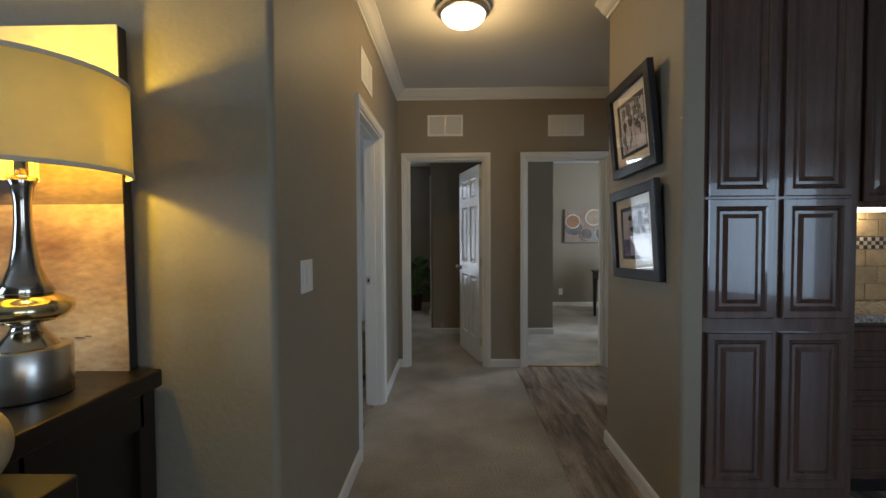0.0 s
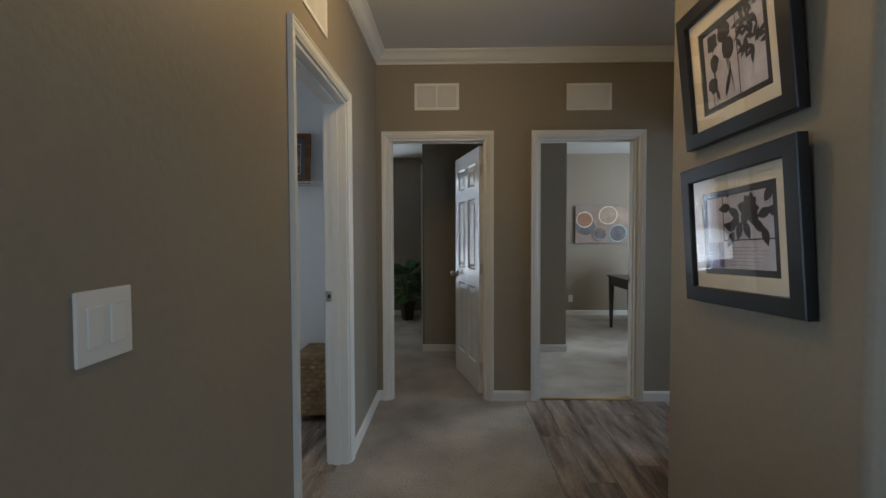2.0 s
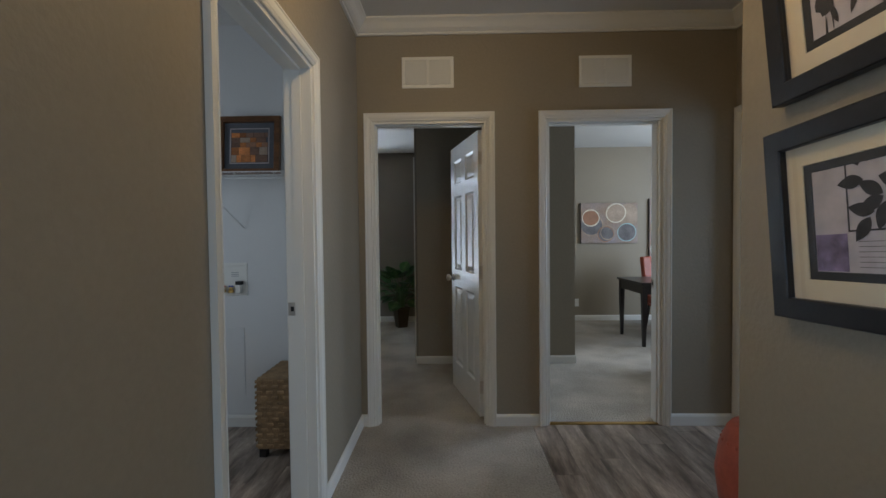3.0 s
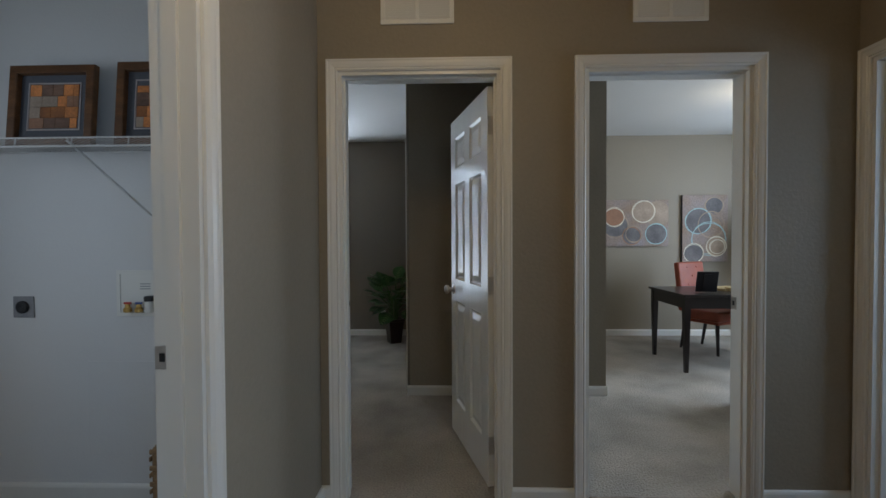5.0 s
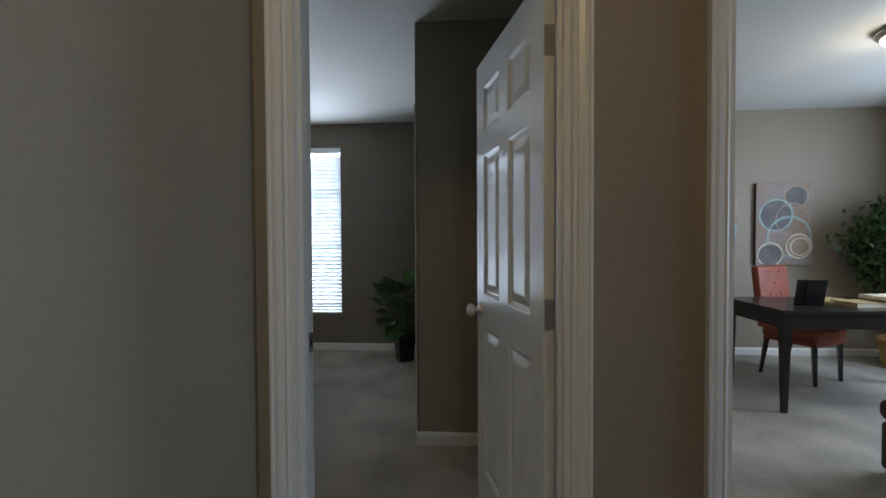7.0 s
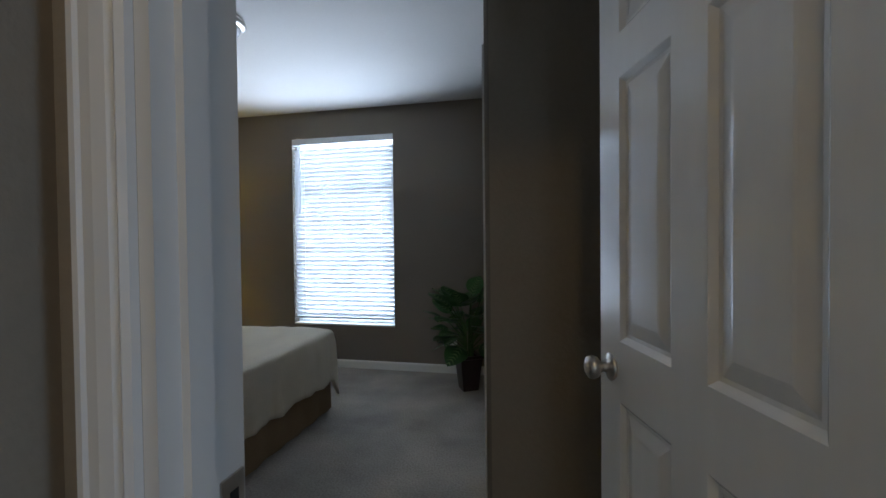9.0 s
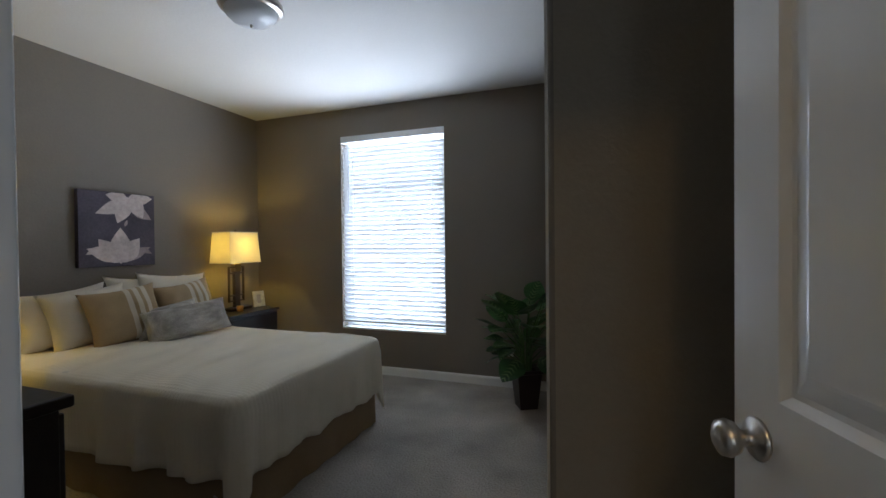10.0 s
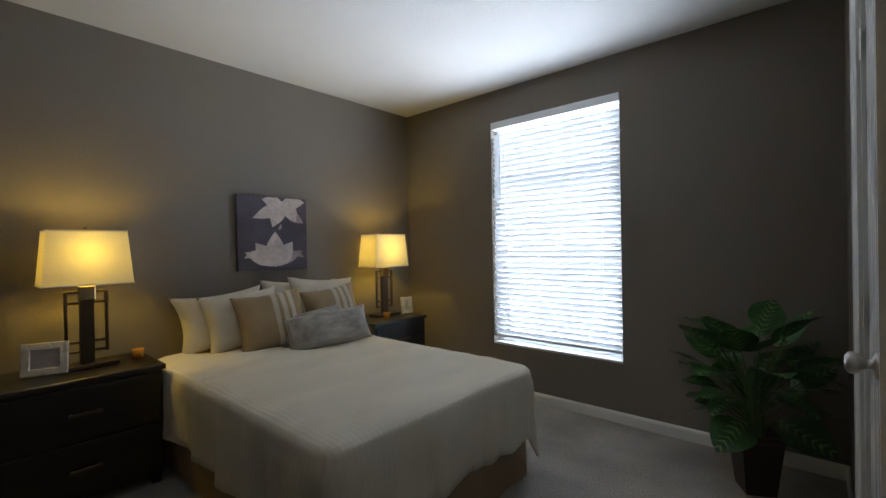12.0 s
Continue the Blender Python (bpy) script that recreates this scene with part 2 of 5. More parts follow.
def leaf_mat():
    m = mat("variegated_leaf", (0.040, 0.115, 0.030), 0.32, var=0.35, scale=9, random_var=0.3, translucent=0.15)
    n, l = m.node_tree.nodes, m.node_tree.links
    b = n["Principled BSDF"]
    tc = n.new("ShaderNodeTexCoord")
    sx = n.new("ShaderNodeSeparateXYZ")
    l.new(tc.outputs["Object"], sx.inputs[0])
    ab = n.new("ShaderNodeMath")
    ab.operation = "ABSOLUTE"
    l.new(sx.outputs["Y"], ab.inputs[0])
    su = n.new("ShaderNodeMath")
    su.operation = "MULTIPLY_ADD"
    su.inputs[1].default_value = -0.8
    l.new(ab.outputs[0], su.inputs[0])
    l.new(sx.outputs["X"], su.inputs[2])
    nz = n.new("ShaderNodeTexNoise")
    nz.inputs["Scale"].default_value = 35
    l.new(tc.outputs["Object"], nz.inputs["Vector"])
    ad = n.new("ShaderNodeMath")
    ad.operation = "MULTIPLY_ADD"
    ad.inputs[1].default_value = 0.02
    l.new(nz.outputs[0], ad.inputs[0])
    l.new(su.outputs[0], ad.inputs[2])
    si = n.new("ShaderNodeMath")
    si.operation = "SINE"
    mu = n.new("ShaderNodeMath")
    mu.operation = "MULTIPLY"
    mu.inputs[1].default_value = 190
    l.new(ad.outputs[0], mu.inputs[0])
    l.new(mu.outputs[0], si.inputs[0])
    edge = n.new("ShaderNodeMapRange")
    edge.inputs["From Min"].default_value, edge.inputs["From Max"].default_value = 0.006, 0.036
    edge.inputs["To Min"].default_value, edge.inputs["To Max"].default_value = 1, 0
    l.new(ab.outputs[0], edge.inputs[0])
    gt = n.new("ShaderNodeMapRange")
    gt.inputs["From Min"].default_value, gt.inputs["From Max"].default_value = 0.2, 0.9
    l.new(si.outputs[0], gt.inputs[0])
    pr = n.new("ShaderNodeMath")
    pr.operation = "MULTIPLY"
    l.new(gt.outputs[0], pr.inputs[0])
    l.new(edge.outputs[0], pr.inputs[1])
    mx = n.new("ShaderNodeMix")
    mx.data_type = "RGBA"
    mx.inputs[7].default_value = (0.24, 0.35, 0.13, 1)
    old = b.inputs["Base Color"].links[0].from_socket
    l.new(old, mx.inputs[6])
    l.new(pr.outputs[0], mx.inputs[0])
    l.new(mx.outputs[2], b.inputs["Base Color"])
    return m


LEAF = leaf_mat()


# ---------------------------------------------------------------- mesh helpers
def finish(bm, name, materials, smooth=False):
    me = bpy.data.meshes.new(name)
    bmesh.ops.recalc_face_normals(bm, faces=bm.faces)
    bm.to_mesh(me)
    bm.free()
    for m in materials if isinstance(materials, (list, tuple)) else [materials]:
        me.materials.append(m)
    if smooth:
        for p in me.polygons:
            p.use_smooth = True
    return me


def part(name, bm, material, parent, label="", smooth=False, m=None):
    ob = new(name, finish(bm, name, material, smooth))
    ob.parent = parent
    if m is not None:
        ob.matrix_basis = m
    return tagged(ob, label)


def again(ob, m, parent=None):
    """Another object on the same mesh."""
    o = new(ob.name.split(".")[0], ob.data)
    o.parent = parent or ob.parent
    o.matrix_basis = m
    return o


def thing(name, m, label, category, group="", kind=""):
    ob = new(name)
    ob.empty_display_size = 0.05
    ob.matrix_basis = m
    return tagged(ob, label, category, group, kind)


def setting(name, bm, material, label, category, smooth=False):
    return tagged(new(name, finish(bm, name, material, smooth)), label, category, kind="structure")


def B():
    return bmesh.new()


def box(bm, x0, x1, y0, y1, z0, z1, bevel=0.0, seg=2):
    v = [bm.verts.new((x, y, z)) for x in (x0, x1) for y in (y0, y1) for z in (z0, z1)]
    fs = [bm.faces.new([v[i] for i in q]) for q in ((0, 1, 3, 2), (4, 6, 7, 5), (0, 4, 5, 1), (2, 3, 7, 6), (0, 2, 6, 4), (1, 5, 7, 3))]
    if bevel:
        es = list({e for f in fs for e in f.edges})
        bmesh.ops.bevel(bm, geom=es, offset=bevel, segments=seg, affect="EDGES", profile=0.5)
    return bm


def boxed(x0, x1, y0, y1, z0, z1, bevel=0.0, seg=2):
    return box(B(), x0, x1, y0, y1, z0, z1, bevel, seg)


def lathe(bm, prof, seg=32, c=(0, 0, 0), close=True):
    rings = []
    for r, z in prof:
        rings.append([bm.verts.new((c[0] + r * math.cos(2 * math.pi * i / seg), c[1] + r * math.sin(2 * math.pi * i / seg), c[2] + z)) for i in range(seg)])
    for a, b in zip(rings, rings[1:]):
        for i in range(seg):
            bm.faces.new((a[i], a[(i + 1) % seg], b[(i + 1) % seg], b[i]))
    if close:
        for ring in (rings[0], rings[-1]):
            bm.faces.new(ring)
    return bm


def tube(bm, p0, p1, r0, r1=None, seg=8):
    p0, p1 = Vector(p0), Vector(p1)
    r1 = r0 if r1 is None else r1
    q = (p1 - p0).to_track_quat("Z", "Y")
    ra, rb = [], []
    for i in range(seg):
        d = q @ Vector((math.cos(2 * math.pi * i / seg), math.sin(2 * math.pi * i / seg), 0))
        ra.append(bm.verts.new(p0 + d * r0))
        rb.append(bm.verts.new(p1 + d * r1))
    for i in range(seg):
        bm.faces.new((ra[i], ra[(i + 1) % seg], rb[(i + 1) % seg], rb[i]))
    bm.faces.new(ra)
    bm.faces.new(rb)
    return bm


def prism(bm, pts, place):
    """Closed outline pts (u, v) swept between the two ends given by place(u, v, end)."""
    ends = [[bm.verts.new(place(u, v, e)) for u, v in pts] for e in (0, 1)]
    k = len(pts)
    for i in range(k):
        bm.faces.new((ends[0][i], ends[0][(i + 1) % k], ends[1][(i + 1) % k], ends[1][i]))
    for e in ends:
        bm.faces.new(e)
    return bm


def rings(bm, w, h, steps, back=True):
    """A panel in the xz plane, facing -y, of nested rectangles: steps of (inset, height towards -y)."""
    rows = []
    for ins, up in steps:
        rows.append([bm.verts.new((x, -up, z)) for x, z in ((ins, ins), (w - ins, ins), (w - ins, h - ins), (ins, h - ins))])
    for a, b in zip(rows, rows[1:]):
        for i in range(4):
            bm.faces.new((a[i], a[(i + 1) % 4], b[(i + 1) % 4], b[i]))
    bm.faces.new(rows[-1])
    if back:
        bm.faces.new(rows[0])
    return bm


def wall(name, axis, t0, t1, a0, a1, z0, z1, holes=(), low=None, high=None, label="smooth painted wall"):
    """A wall along axis ('x' or 'y') from a0 to a1, between t0 and t1 across, with holes (a, b, z, z)."""
    low, high = low or PAINT, high or low or PAINT
    As = sorted({a0, a1, *[c for h in holes for c in h[:2]]})
    Zs = sorted({z0, z1, *[c for h in holes for c in h[2:]]})
    solid = {}
    for i in range(len(As) - 1):
        for j in range(len(Zs) - 1):
            am, zm = (As[i] + As[i + 1]) / 2, (Zs[j] + Zs[j + 1]) / 2
            solid[i, j] = not any(h[0] < am < h[1] and h[2] < zm < h[3] for h in holes)
    bm = B()
    cache = {}

    def v(a, t, z):
        k = (a, t, z)
        if k not in cache:
            cache[k] = bm.verts.new((a, t, z) if axis == "x" else (t, a, z))
        return cache[k]
    for (i, j), s in solid.items():
        if not s:
            continue
        p, q, r, u = As[i], As[i + 1], Zs[j], Zs[j + 1]
        f = bm.faces.new((v(p, t0, r), v(q, t0, r), v(q, t0, u), v(p, t0, u)))
        g = bm.faces.new((v(p, t1, r), v(p, t1, u), v(q, t1, u), v(q, t1, r)))
        g.material_index = 1
        if not solid.get((i - 1, j)):
            bm.faces.new((v(p, t0, r), v(p, t0, u), v(p, t1, u), v(p, t1, r)))
        if not solid.get((i + 1, j)):
            bm.faces.new((v(q, t0, r), v(q, t1, r), v(q, t1, u), v(q, t0, u)))
        if not solid.get((i, j - 1)):
            bm.faces.new((v(p, t0, r), v(p, t1, r), v(q, t1, r), v(q, t0, r)))
        if not solid.get((i, j + 1)):
            bm.faces.new((v(p, t0, u), v(q, t0, u), v(q, t1, u), v(p, t1, u)))
    return setting(name, bm, [low, high], label, "wall")


# ---------------------------------------------------------------- structure
H, HB, HO = 2.715, 2.557, 2.60
LX, RX, FY, BY = -0.508, 1.0, 4.17, 4.29
D1, D2 = (-0.407, 0.352), (0.755, 1.518)
D0, D3 = (2.408, 3.212), (3.283, 4.102)
DH = 2.055
WIN = (-2.463, -1.388, 0.415, 2.292)
OWIN = (5.25, 6.75, 0.75, 2.25)
r_ = 0.022

wall("wall_hall_west", "y", LX - 0.12, LX, 1.225 + r_, FY, 0, H, [(*D0, 0, DH)], WHITE_WALL, PAINT)
wall("wall_hall_far", "x", FY, BY, LX - 0.12, 4.5, 0, H, [(*D1, 0, DH), (*D2, 0, DH)], PAINT, PAINT_SHADED)
wall("wall_laundry_back", "x", FY, BY, -3.49, LX - 0.12, 0, H, [], WHITE_WALL, PAINT_SHADED)
wall("wall_laundry_west", "y", -2.62, -2.5, 2.1, FY, 0, H, [(2.6, 3.4, 1.0, 2.0)], WHITE_WALL)
wall("wall_laundry_south", "x", 1.98, 2.1, -2.62, LX - 0.12, 0, H, [], WHITE_WALL)
wall("wall_lamp", "x", 1.225, 1.345, -4.5, LX - r_, 0, H, [], PAINT)
wall("wall_partition", "y", RX, 1.085, 1.74 + r_, 2.62 - r_, 0, H, [], PAINT)
wall("wall_kitchen_back", "x", 2.52, 2.62, 1.085, 5.0, 0, H, [], PAINT)
wall("wall_niche_east", "y", 2.0, 2.12, 2.62, FY, 0, H, [(*D3, 0, DH)], PAINT, WHITE_WALL)
wall("wall_bath_east", "y", 3.36, 3.46, 2.62, FY, 0, H, [(3.1, 3.9, 0.8, 2.0)], WHITE_WALL)
wall("wall_bedroom_west", "y", -3.61, -3.49, BY, 7.815, 0, H, [], PAINT_SHADED)
wall("wall_back", "x", 7.815, 7.935, -3.61, 1.30, 0, H, [WIN], PAINT_SHADED)
wall("wall_back_office", "x", 7.815, 7.935, 1.30, 4.62, 0, H, [], PAINT)
wall("wall_office_east", "y", 4.5, 4.62, FY, 7.815, 0, H, [OWIN], PAINT)
wall("wall_between_rooms", "y", 0.50, 0.62, BY, 5.61, 0, H, [], PAINT_SHADED)
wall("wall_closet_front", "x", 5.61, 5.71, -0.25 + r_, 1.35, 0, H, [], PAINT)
wall("wall_closet_side", "y", -0.25, -0.15, 5.61 + r_, 7.815, 0, H, [(5.80, 6.575, 0, DH)], PAINT_SHADED)
wall("wall_office_closet", "y", 1.25, 1.35, 5.71, 7.815, 0, H, [], PAINT)
# Unseen living room walls, added to enclose the space; their window openings are assumed.
wall("wall_living_south", "x", -5.1, -4.98, -4.6, 5.1, 0, H, [(1.3, 4.5, 0.6, 2.2)], PAINT)
wall("wall_living_west", "y", -4.62, -4.5, -4.98, 1.345, 0, H, [(-2.6, -0.6, 0.65, 2.15)], PAINT)
wall("wall_living_east", "y", 5.0, 5.12, -4.98, 2.52, 0, H, [(-4.4, -2.5, 0.30, 2.2)], PAINT)


def corner_bead(name, x, y, sx, sy, material, r=r_):
    """A rounded plaster corner whose outer corner is at (x, y); sx, sy point into the wall."""
    bm = B()
    pts = [(x + sx * r - sx * r * math.cos(a), y + sy * r - sy * r * math.sin(a)) for a in [i * math.pi / 16 for i in range(9)]]
    pts.append((x + sx * r, y + sy * r))
    prism(bm, pts, lambda u, v, e: (u, v, e * H))
    setting(name, bm, material, "rounded drywall corner bead", "wall trim", smooth=False)


corner_bead("wall_corner", LX, 1.225, -1, 1, PAINT)
corner_bead("wall_corner", RX, 1.74, 1, 1, PAINT)
corner_bead("wall_corner", RX, 2.62, 1, -1, PAINT)
corner_bead("wall_corner", -0.25, 5.61, 1, 1, PAINT_SHADED)
setting("wall_partition_end", boxed(RX + r_, 1.085, 1.74, 1.74 + r_, 0, H), PAINT, "painted end of the partition wall", "wall")
setting("wall_partition_far_end", boxed(RX + r_, 1.085, 2.62 - r_, 2.62, 0, H), PAINT, "painted end of the partition wall", "wall")

# floors and ceilings
setting("floor_carpet", boxed(-4.62, 0.65, -5.1, 1.98, -0.1, 0), CARPET, "grey beige cut-pile carpet", "carpet")
setting("floor_carpet_hall", boxed(-0.572, 0.65, 1.98, 4.23, -0.1, 0), CARPET, "worn grey beige hall carpet", "carpet")
setting("floor_carpet_bedroom", boxed(-3.61, 0.56, 4.23, 7.935, -0.1, 0), CARPET, "grey bedroom carpet with pile marks", "carpet")
setting("floor_carpet_office", boxed(0.56, 4.62, 4.23, 7.935, -0.1, 0), CARPET, "grey beige office carpet", "carpet")
floor_v = setting("floor_vinyl", boxed(0.65, 5.12, -5.1, 4.23, -0.1, -0.006), VINYL_G, "weathered wood-look vinyl plank floor", "floor")
floor_l = setting("floor_laundry", boxed(-2.62, -0.572, 1.98, 4.17, -0.1, -0.006), VINYL_G, "weathered wood-look vinyl plank floor", "floor")
setting("ceiling_hall", boxed(-4.62, 5.12, -5.1, 4.23, H, H + 0.1), CEIL, "matt white textured ceiling", "ceiling")
setting("ceiling_bedroom", boxed(-3.61, 0.56, 4.23, 7.935, HB, HB + 0.1), CEIL, "matt white textured ceiling", "ceiling")
setting("ceiling_office", boxed(0.56, 4.62, 4.23, 7.935, HO, HO + 0.1), CEIL, "matt white textured ceiling", "ceiling")

# crown moulding: (out from the wall, down from the ceiling)
CROWN = [(0, 0), (0.085, 0), (0.085, 0.012), (0.074, 0.018), (0.060, 0.030), (0.040, 0.058), (0.024, 0.070), (0.014, 0.074), (0.014, 0.090), (0, 0.090)]
BASE = [(0, 0), (0.014, 0), (0.014, 0.062), (0.010, 0.072), (0.004, 0.078), (0, 0.078)]


def run(name, prof, axis, a0, a1, wallpos, out, ceiling, label, category, m=TRIM):
    bm = B()

    def place(u, v, e):
        a, t, z = (a0, a1)[e], wallpos + out * (u + 0.0005), (H - v - 0.0005 if ceiling else v + 0.0005)
        return (a, t, z) if axis == "x" else (t, a, z)
    prism(bm, prof, place)
    setting(name, bm, m, label, category)


def crown(*a):
    run("trim_crown", CROWN, *a, True, "white stepped crown moulding", "crown moulding")


def skirting(*a):
    run("baseboard", BASE, *a, False, "white painted baseboard", "baseboard")


crown("y", 1.225, 4.17, LX, 1)
crown("x", LX, 2.0, FY, -1)
crown("y", 1.74, 2.62, RX, -1)
crown("x", 1.0, 2.0, 2.62, 1)
crown("y", 2.62, 4.17, 2.0, -1)
CW = 0.056
skirting("y", 1.225, D0[0] - CW, LX, 1)
skirting("y", D0[1] + CW, FY, LX, 1)
skirting("x", LX, D1[0] - CW, FY, -1)
skirting("x", D1[1] + CW, D2[0] - CW, FY, -1)
skirting("x", D2[1] + CW, 2.0, FY, -1)
skirting("y", 1.74, 2.62, RX, -1)
skirting("x", -2.5, -0.632, FY, -1)
skirting("x", -4.5, LX, 1.225, -1)
skirting("x", -3.49, -0.25, 7.815, -1)
skirting("y", BY, 7.815, -3.49, 1)
skirting("x", -3.49, D1[0] - CW, BY, 1)
skirting("x", -0.25, 0.5, 5.61, -1)
skirting("y", 6.575 + CW, 7.815, -0.25, -1)
skirting("x", 1.35, 4.5, 7.815, -1)
skirting("x", 0.62, 1.35, 5.61, -1)
skirting("y", 5.61, 7.815, 1.35, 1)
skirting("y", BY, 7.815, 4.5, -1)

CASE = [(u * 0.85, v) for u, v in [(0.004, 0), (0.004, 0.010), (0.012, 0.014), (0.018, 0.011), (0.024, 0.015), (0.040, 0.018), (0.054, 0.018), (0.058, 0.021), (0.066, 0.021), (0.066, 0)]]


def casing(bm, axis, a0, a1, top, wallpos, out, z0=0.0):
    """Mitred door casing round an opening."""
    k = len(CASE)
    cols = []
    for c in range(4):
        col = []
        for u, v in CASE:
            a = a0 - u if c < 2 else a1 + u
            z = z0 if c in (0, 3) else top + u
            t = wallpos + out * (v + 0.001)
            col.append(bm.verts.new((a, t, z) if axis == "x" else (t, a, z)))
        cols.append(col)
    for p, q in zip(cols, cols[1:]):
        for i in range(k):
            bm.faces.new((p[i], p[(i + 1) % k], q[(i + 1) % k], q[i]))
    bm.faces.new(cols[0])
    bm.faces.new(cols[3])
    return bm


def jamb(bm, axis, a0, a1, top, t0, t1, stop):
    def bx(p0, p1, q0, q1, z0, z1):
        box(bm, p0, p1, q0, q1, z0, z1) if axis == "x" else box(bm, q0, q1, p0, p1, z0, z1)
    th = 0.014
    bx(a0 - 0.003, a0 + th, t0 - 0.001, t1 + 0.001, 0, top - th)
    bx(a1 - th, a1 + 0.003, t0 - 0.001, t1 + 0.001, 0, top - th)
    bx(a0 - 0.003, a1 + 0.003, t0 - 0.001, t1 + 0.001, top - th, top + 0.003)
    s0, s1 = stop
    bx(a0 + th, a0 + th + 0.010, s0, s1, 0, top - th - 0.010)
    bx(a1 - th - 0.010, a1 - th, s0, s1, 0, top - th - 0.010)
    bx(a0 + th, a1 - th, s0, s1, top - th - 0.010, top - th)
    return bm


def door_frame(name, axis, rng, t0, t1, stop, label):
    e = thing(name, pose(0, 0, 0), label, "door", kind="structure")
    part("casing", casing(B(), axis, *rng, DH, t0, -1), TRIM, e)
    part("casing", casing(B(), axis, *rng, DH, t1, 1), TRIM, e)
    part("jamb", jamb(B(), axis, *rng, DH, t0, t1, stop), TRIM, e)
    return e


def knob_bm():
    bm = B()
    lathe(bm, [(0.0005, 0), (0.031, 0), (0.033, 0.004), (0.028, 0.009), (0.013, 0.012), (0.011, 0.022), (0.014, 0.028), (0.024, 0.036), (0.028, 0.046), (0.026, 0.056), (0.016, 0.062), (0.0005, 0.063)], 28)
    return bm


def hinge_bm():
    bm = B()
    box(bm, -0.032, 0.0, -0.0015, 0.0015, -0.045, 0.045)
    box(bm, 0.0, 0.032, -0.0015, 0.0015, -0.045, 0.045)
    tube(bm, (0, -0.004, -0.047), (0, -0.004, 0.047), 0.005, seg=10)
    return bm


def door_leaf(parent, w, h, m, knob=True):
    """Moulded six-panel leaf; local x from the hinge, thickness along y, z up."""
    t = 0.035
    st, mid = 0.105, 0.10
    pw = (w - 2 * st - mid) / 2
    rows = [(0.22, 0.86), (1.00, 1.60), (1.70, h - 0.12)]
    cells = [(x, x + pw, a, b) for x in (st, st + pw + mid) for a, b in rows]
    bm = B()
    xs = sorted({0, w, *[c for q in cells for c in q[:2]]})
    zs = sorted({0, h, *[c for q in cells for c in q[2:]]})
    for i in range(len(xs) - 1):
        for j in range(len(zs) - 1):
            xm, zm = (xs[i] + xs[i + 1]) / 2, (zs[j] + zs[j + 1]) / 2
            if any(q[0] < xm < q[1] and q[2] < zm < q[3] for q in cells):
                continue
            for y in (0, t):
                bm.faces.new([bm.verts.new((x, y, z)) for x, z in ((xs[i], zs[j]), (xs[i + 1], zs[j]), (xs[i + 1], zs[j + 1]), (xs[i], zs[j + 1]))])
    for x in (0, w):
        bm.faces.new([bm.verts.new(p) for p in ((x, 0, 0), (x, t, 0), (x, t, h), (x, 0, h))])
    for z in (0, h):
        bm.faces.new([bm.verts.new(p) for p in ((0, 0, z), (w, 0, z), (w, t, z), (0, t, z))])
    bmesh.ops.remove_doubles(bm, verts=bm.verts, dist=1e-5)
    leaf = part("leaf", bm, DOORW, parent, "white six-panel moulded door leaf", m=m)
    for q in cells:
        for side in (0, 1):
            pb = rings(B(), q[1] - q[0], q[3] - q[2], [(0, 0), (0.004, -0.003), (0.012, -0.010), (0.020, -0.011), (0.046, -0.004), (0.052, -0.003)], back=False)
            mm = pose(q[0], 0, q[2]) if side == 0 else pose(q[1], t, q[2], 0, 0, 180)
            part("panel", pb, DOORW, leaf, m=mm)
    if knob:
        part("handle", knob_bm(), NICKEL, leaf, "brushed nickel door knob", True, pose(w - 0.062, 0, 0.93, 90))
        part("handle", knob_bm(), NICKEL, leaf, "brushed nickel door knob", True, pose(w - 0.062, t, 0.93, -90))
    return leaf


def hinges(parent, leaf, x, y, turn, zs=(0.22, 1.03, 1.83)):
    """Jamb plates and knuckles at (x, y); the jamb's face lies along the turned x axis. A second plate sits on the leaf's edge."""
    for z in zs:
        bm = box(B(), -0.034, 0.0, -0.0018, 0.0, -0.045, 0.045)
        tube(bm, (0.003, -0.003, -0.047), (0.003, -0.003, 0.047), 0.0055, seg=10)
        for sx, sz in ((-0.024, -0.03), (-0.012, 0.0), (-0.024, 0.03)):
            lathe(bm, [(0.003, -0.0005), (0.001, 0.001)], 8, (sx, -0.0018, sz))
        part("hinge", bm, NICKEL, parent, "brushed nickel butt hinge", m=pose(x, y, z, 0, 0, turn))
        part("hinge_plate", boxed(-0.0018, 0.0, 0.001, 0.034, -0.045, 0.045), NICKEL, leaf, "brushed nickel hinge plate", m=pose(0, 0, z - 0.012))


def strike(parent, m):
    s = part("strike_plate", boxed(-0.002, 0.002, -0.020, 0.020, -0.030, 0.030, 0.0015), NICKEL, parent, "nickel strike plate", m=m)
    part("latch_hole", boxed(-0.003, 0.003, -0.006, 0.008, -0.011, 0.011), RUBBER, s)


d1 = door_frame("door_1", "x", D1, FY, BY, (4.198, 4.232), "white six-panel bedroom door standing open")
leaf1 = door_leaf(d1, 0.72, 2.01, pose(D1[1] - 0.015, BY + 0.004, 0.012, 0, 0, 105))
hinges(d1, leaf1, D1[1] - 0.0145, BY, 90)
strike(d1, pose(D1[0] + 0.014, BY - 0.022, 0.945))
d2 = door_frame("door_2", "x", D2, FY, BY, (4.198, 4.232), "white six-panel office door opened back out of sight")
leaf2 = door_leaf(d2, 0.70, 2.01, pose(D2[0] + 0.016, BY + 0.040, 0.012, 0, 0, 98))
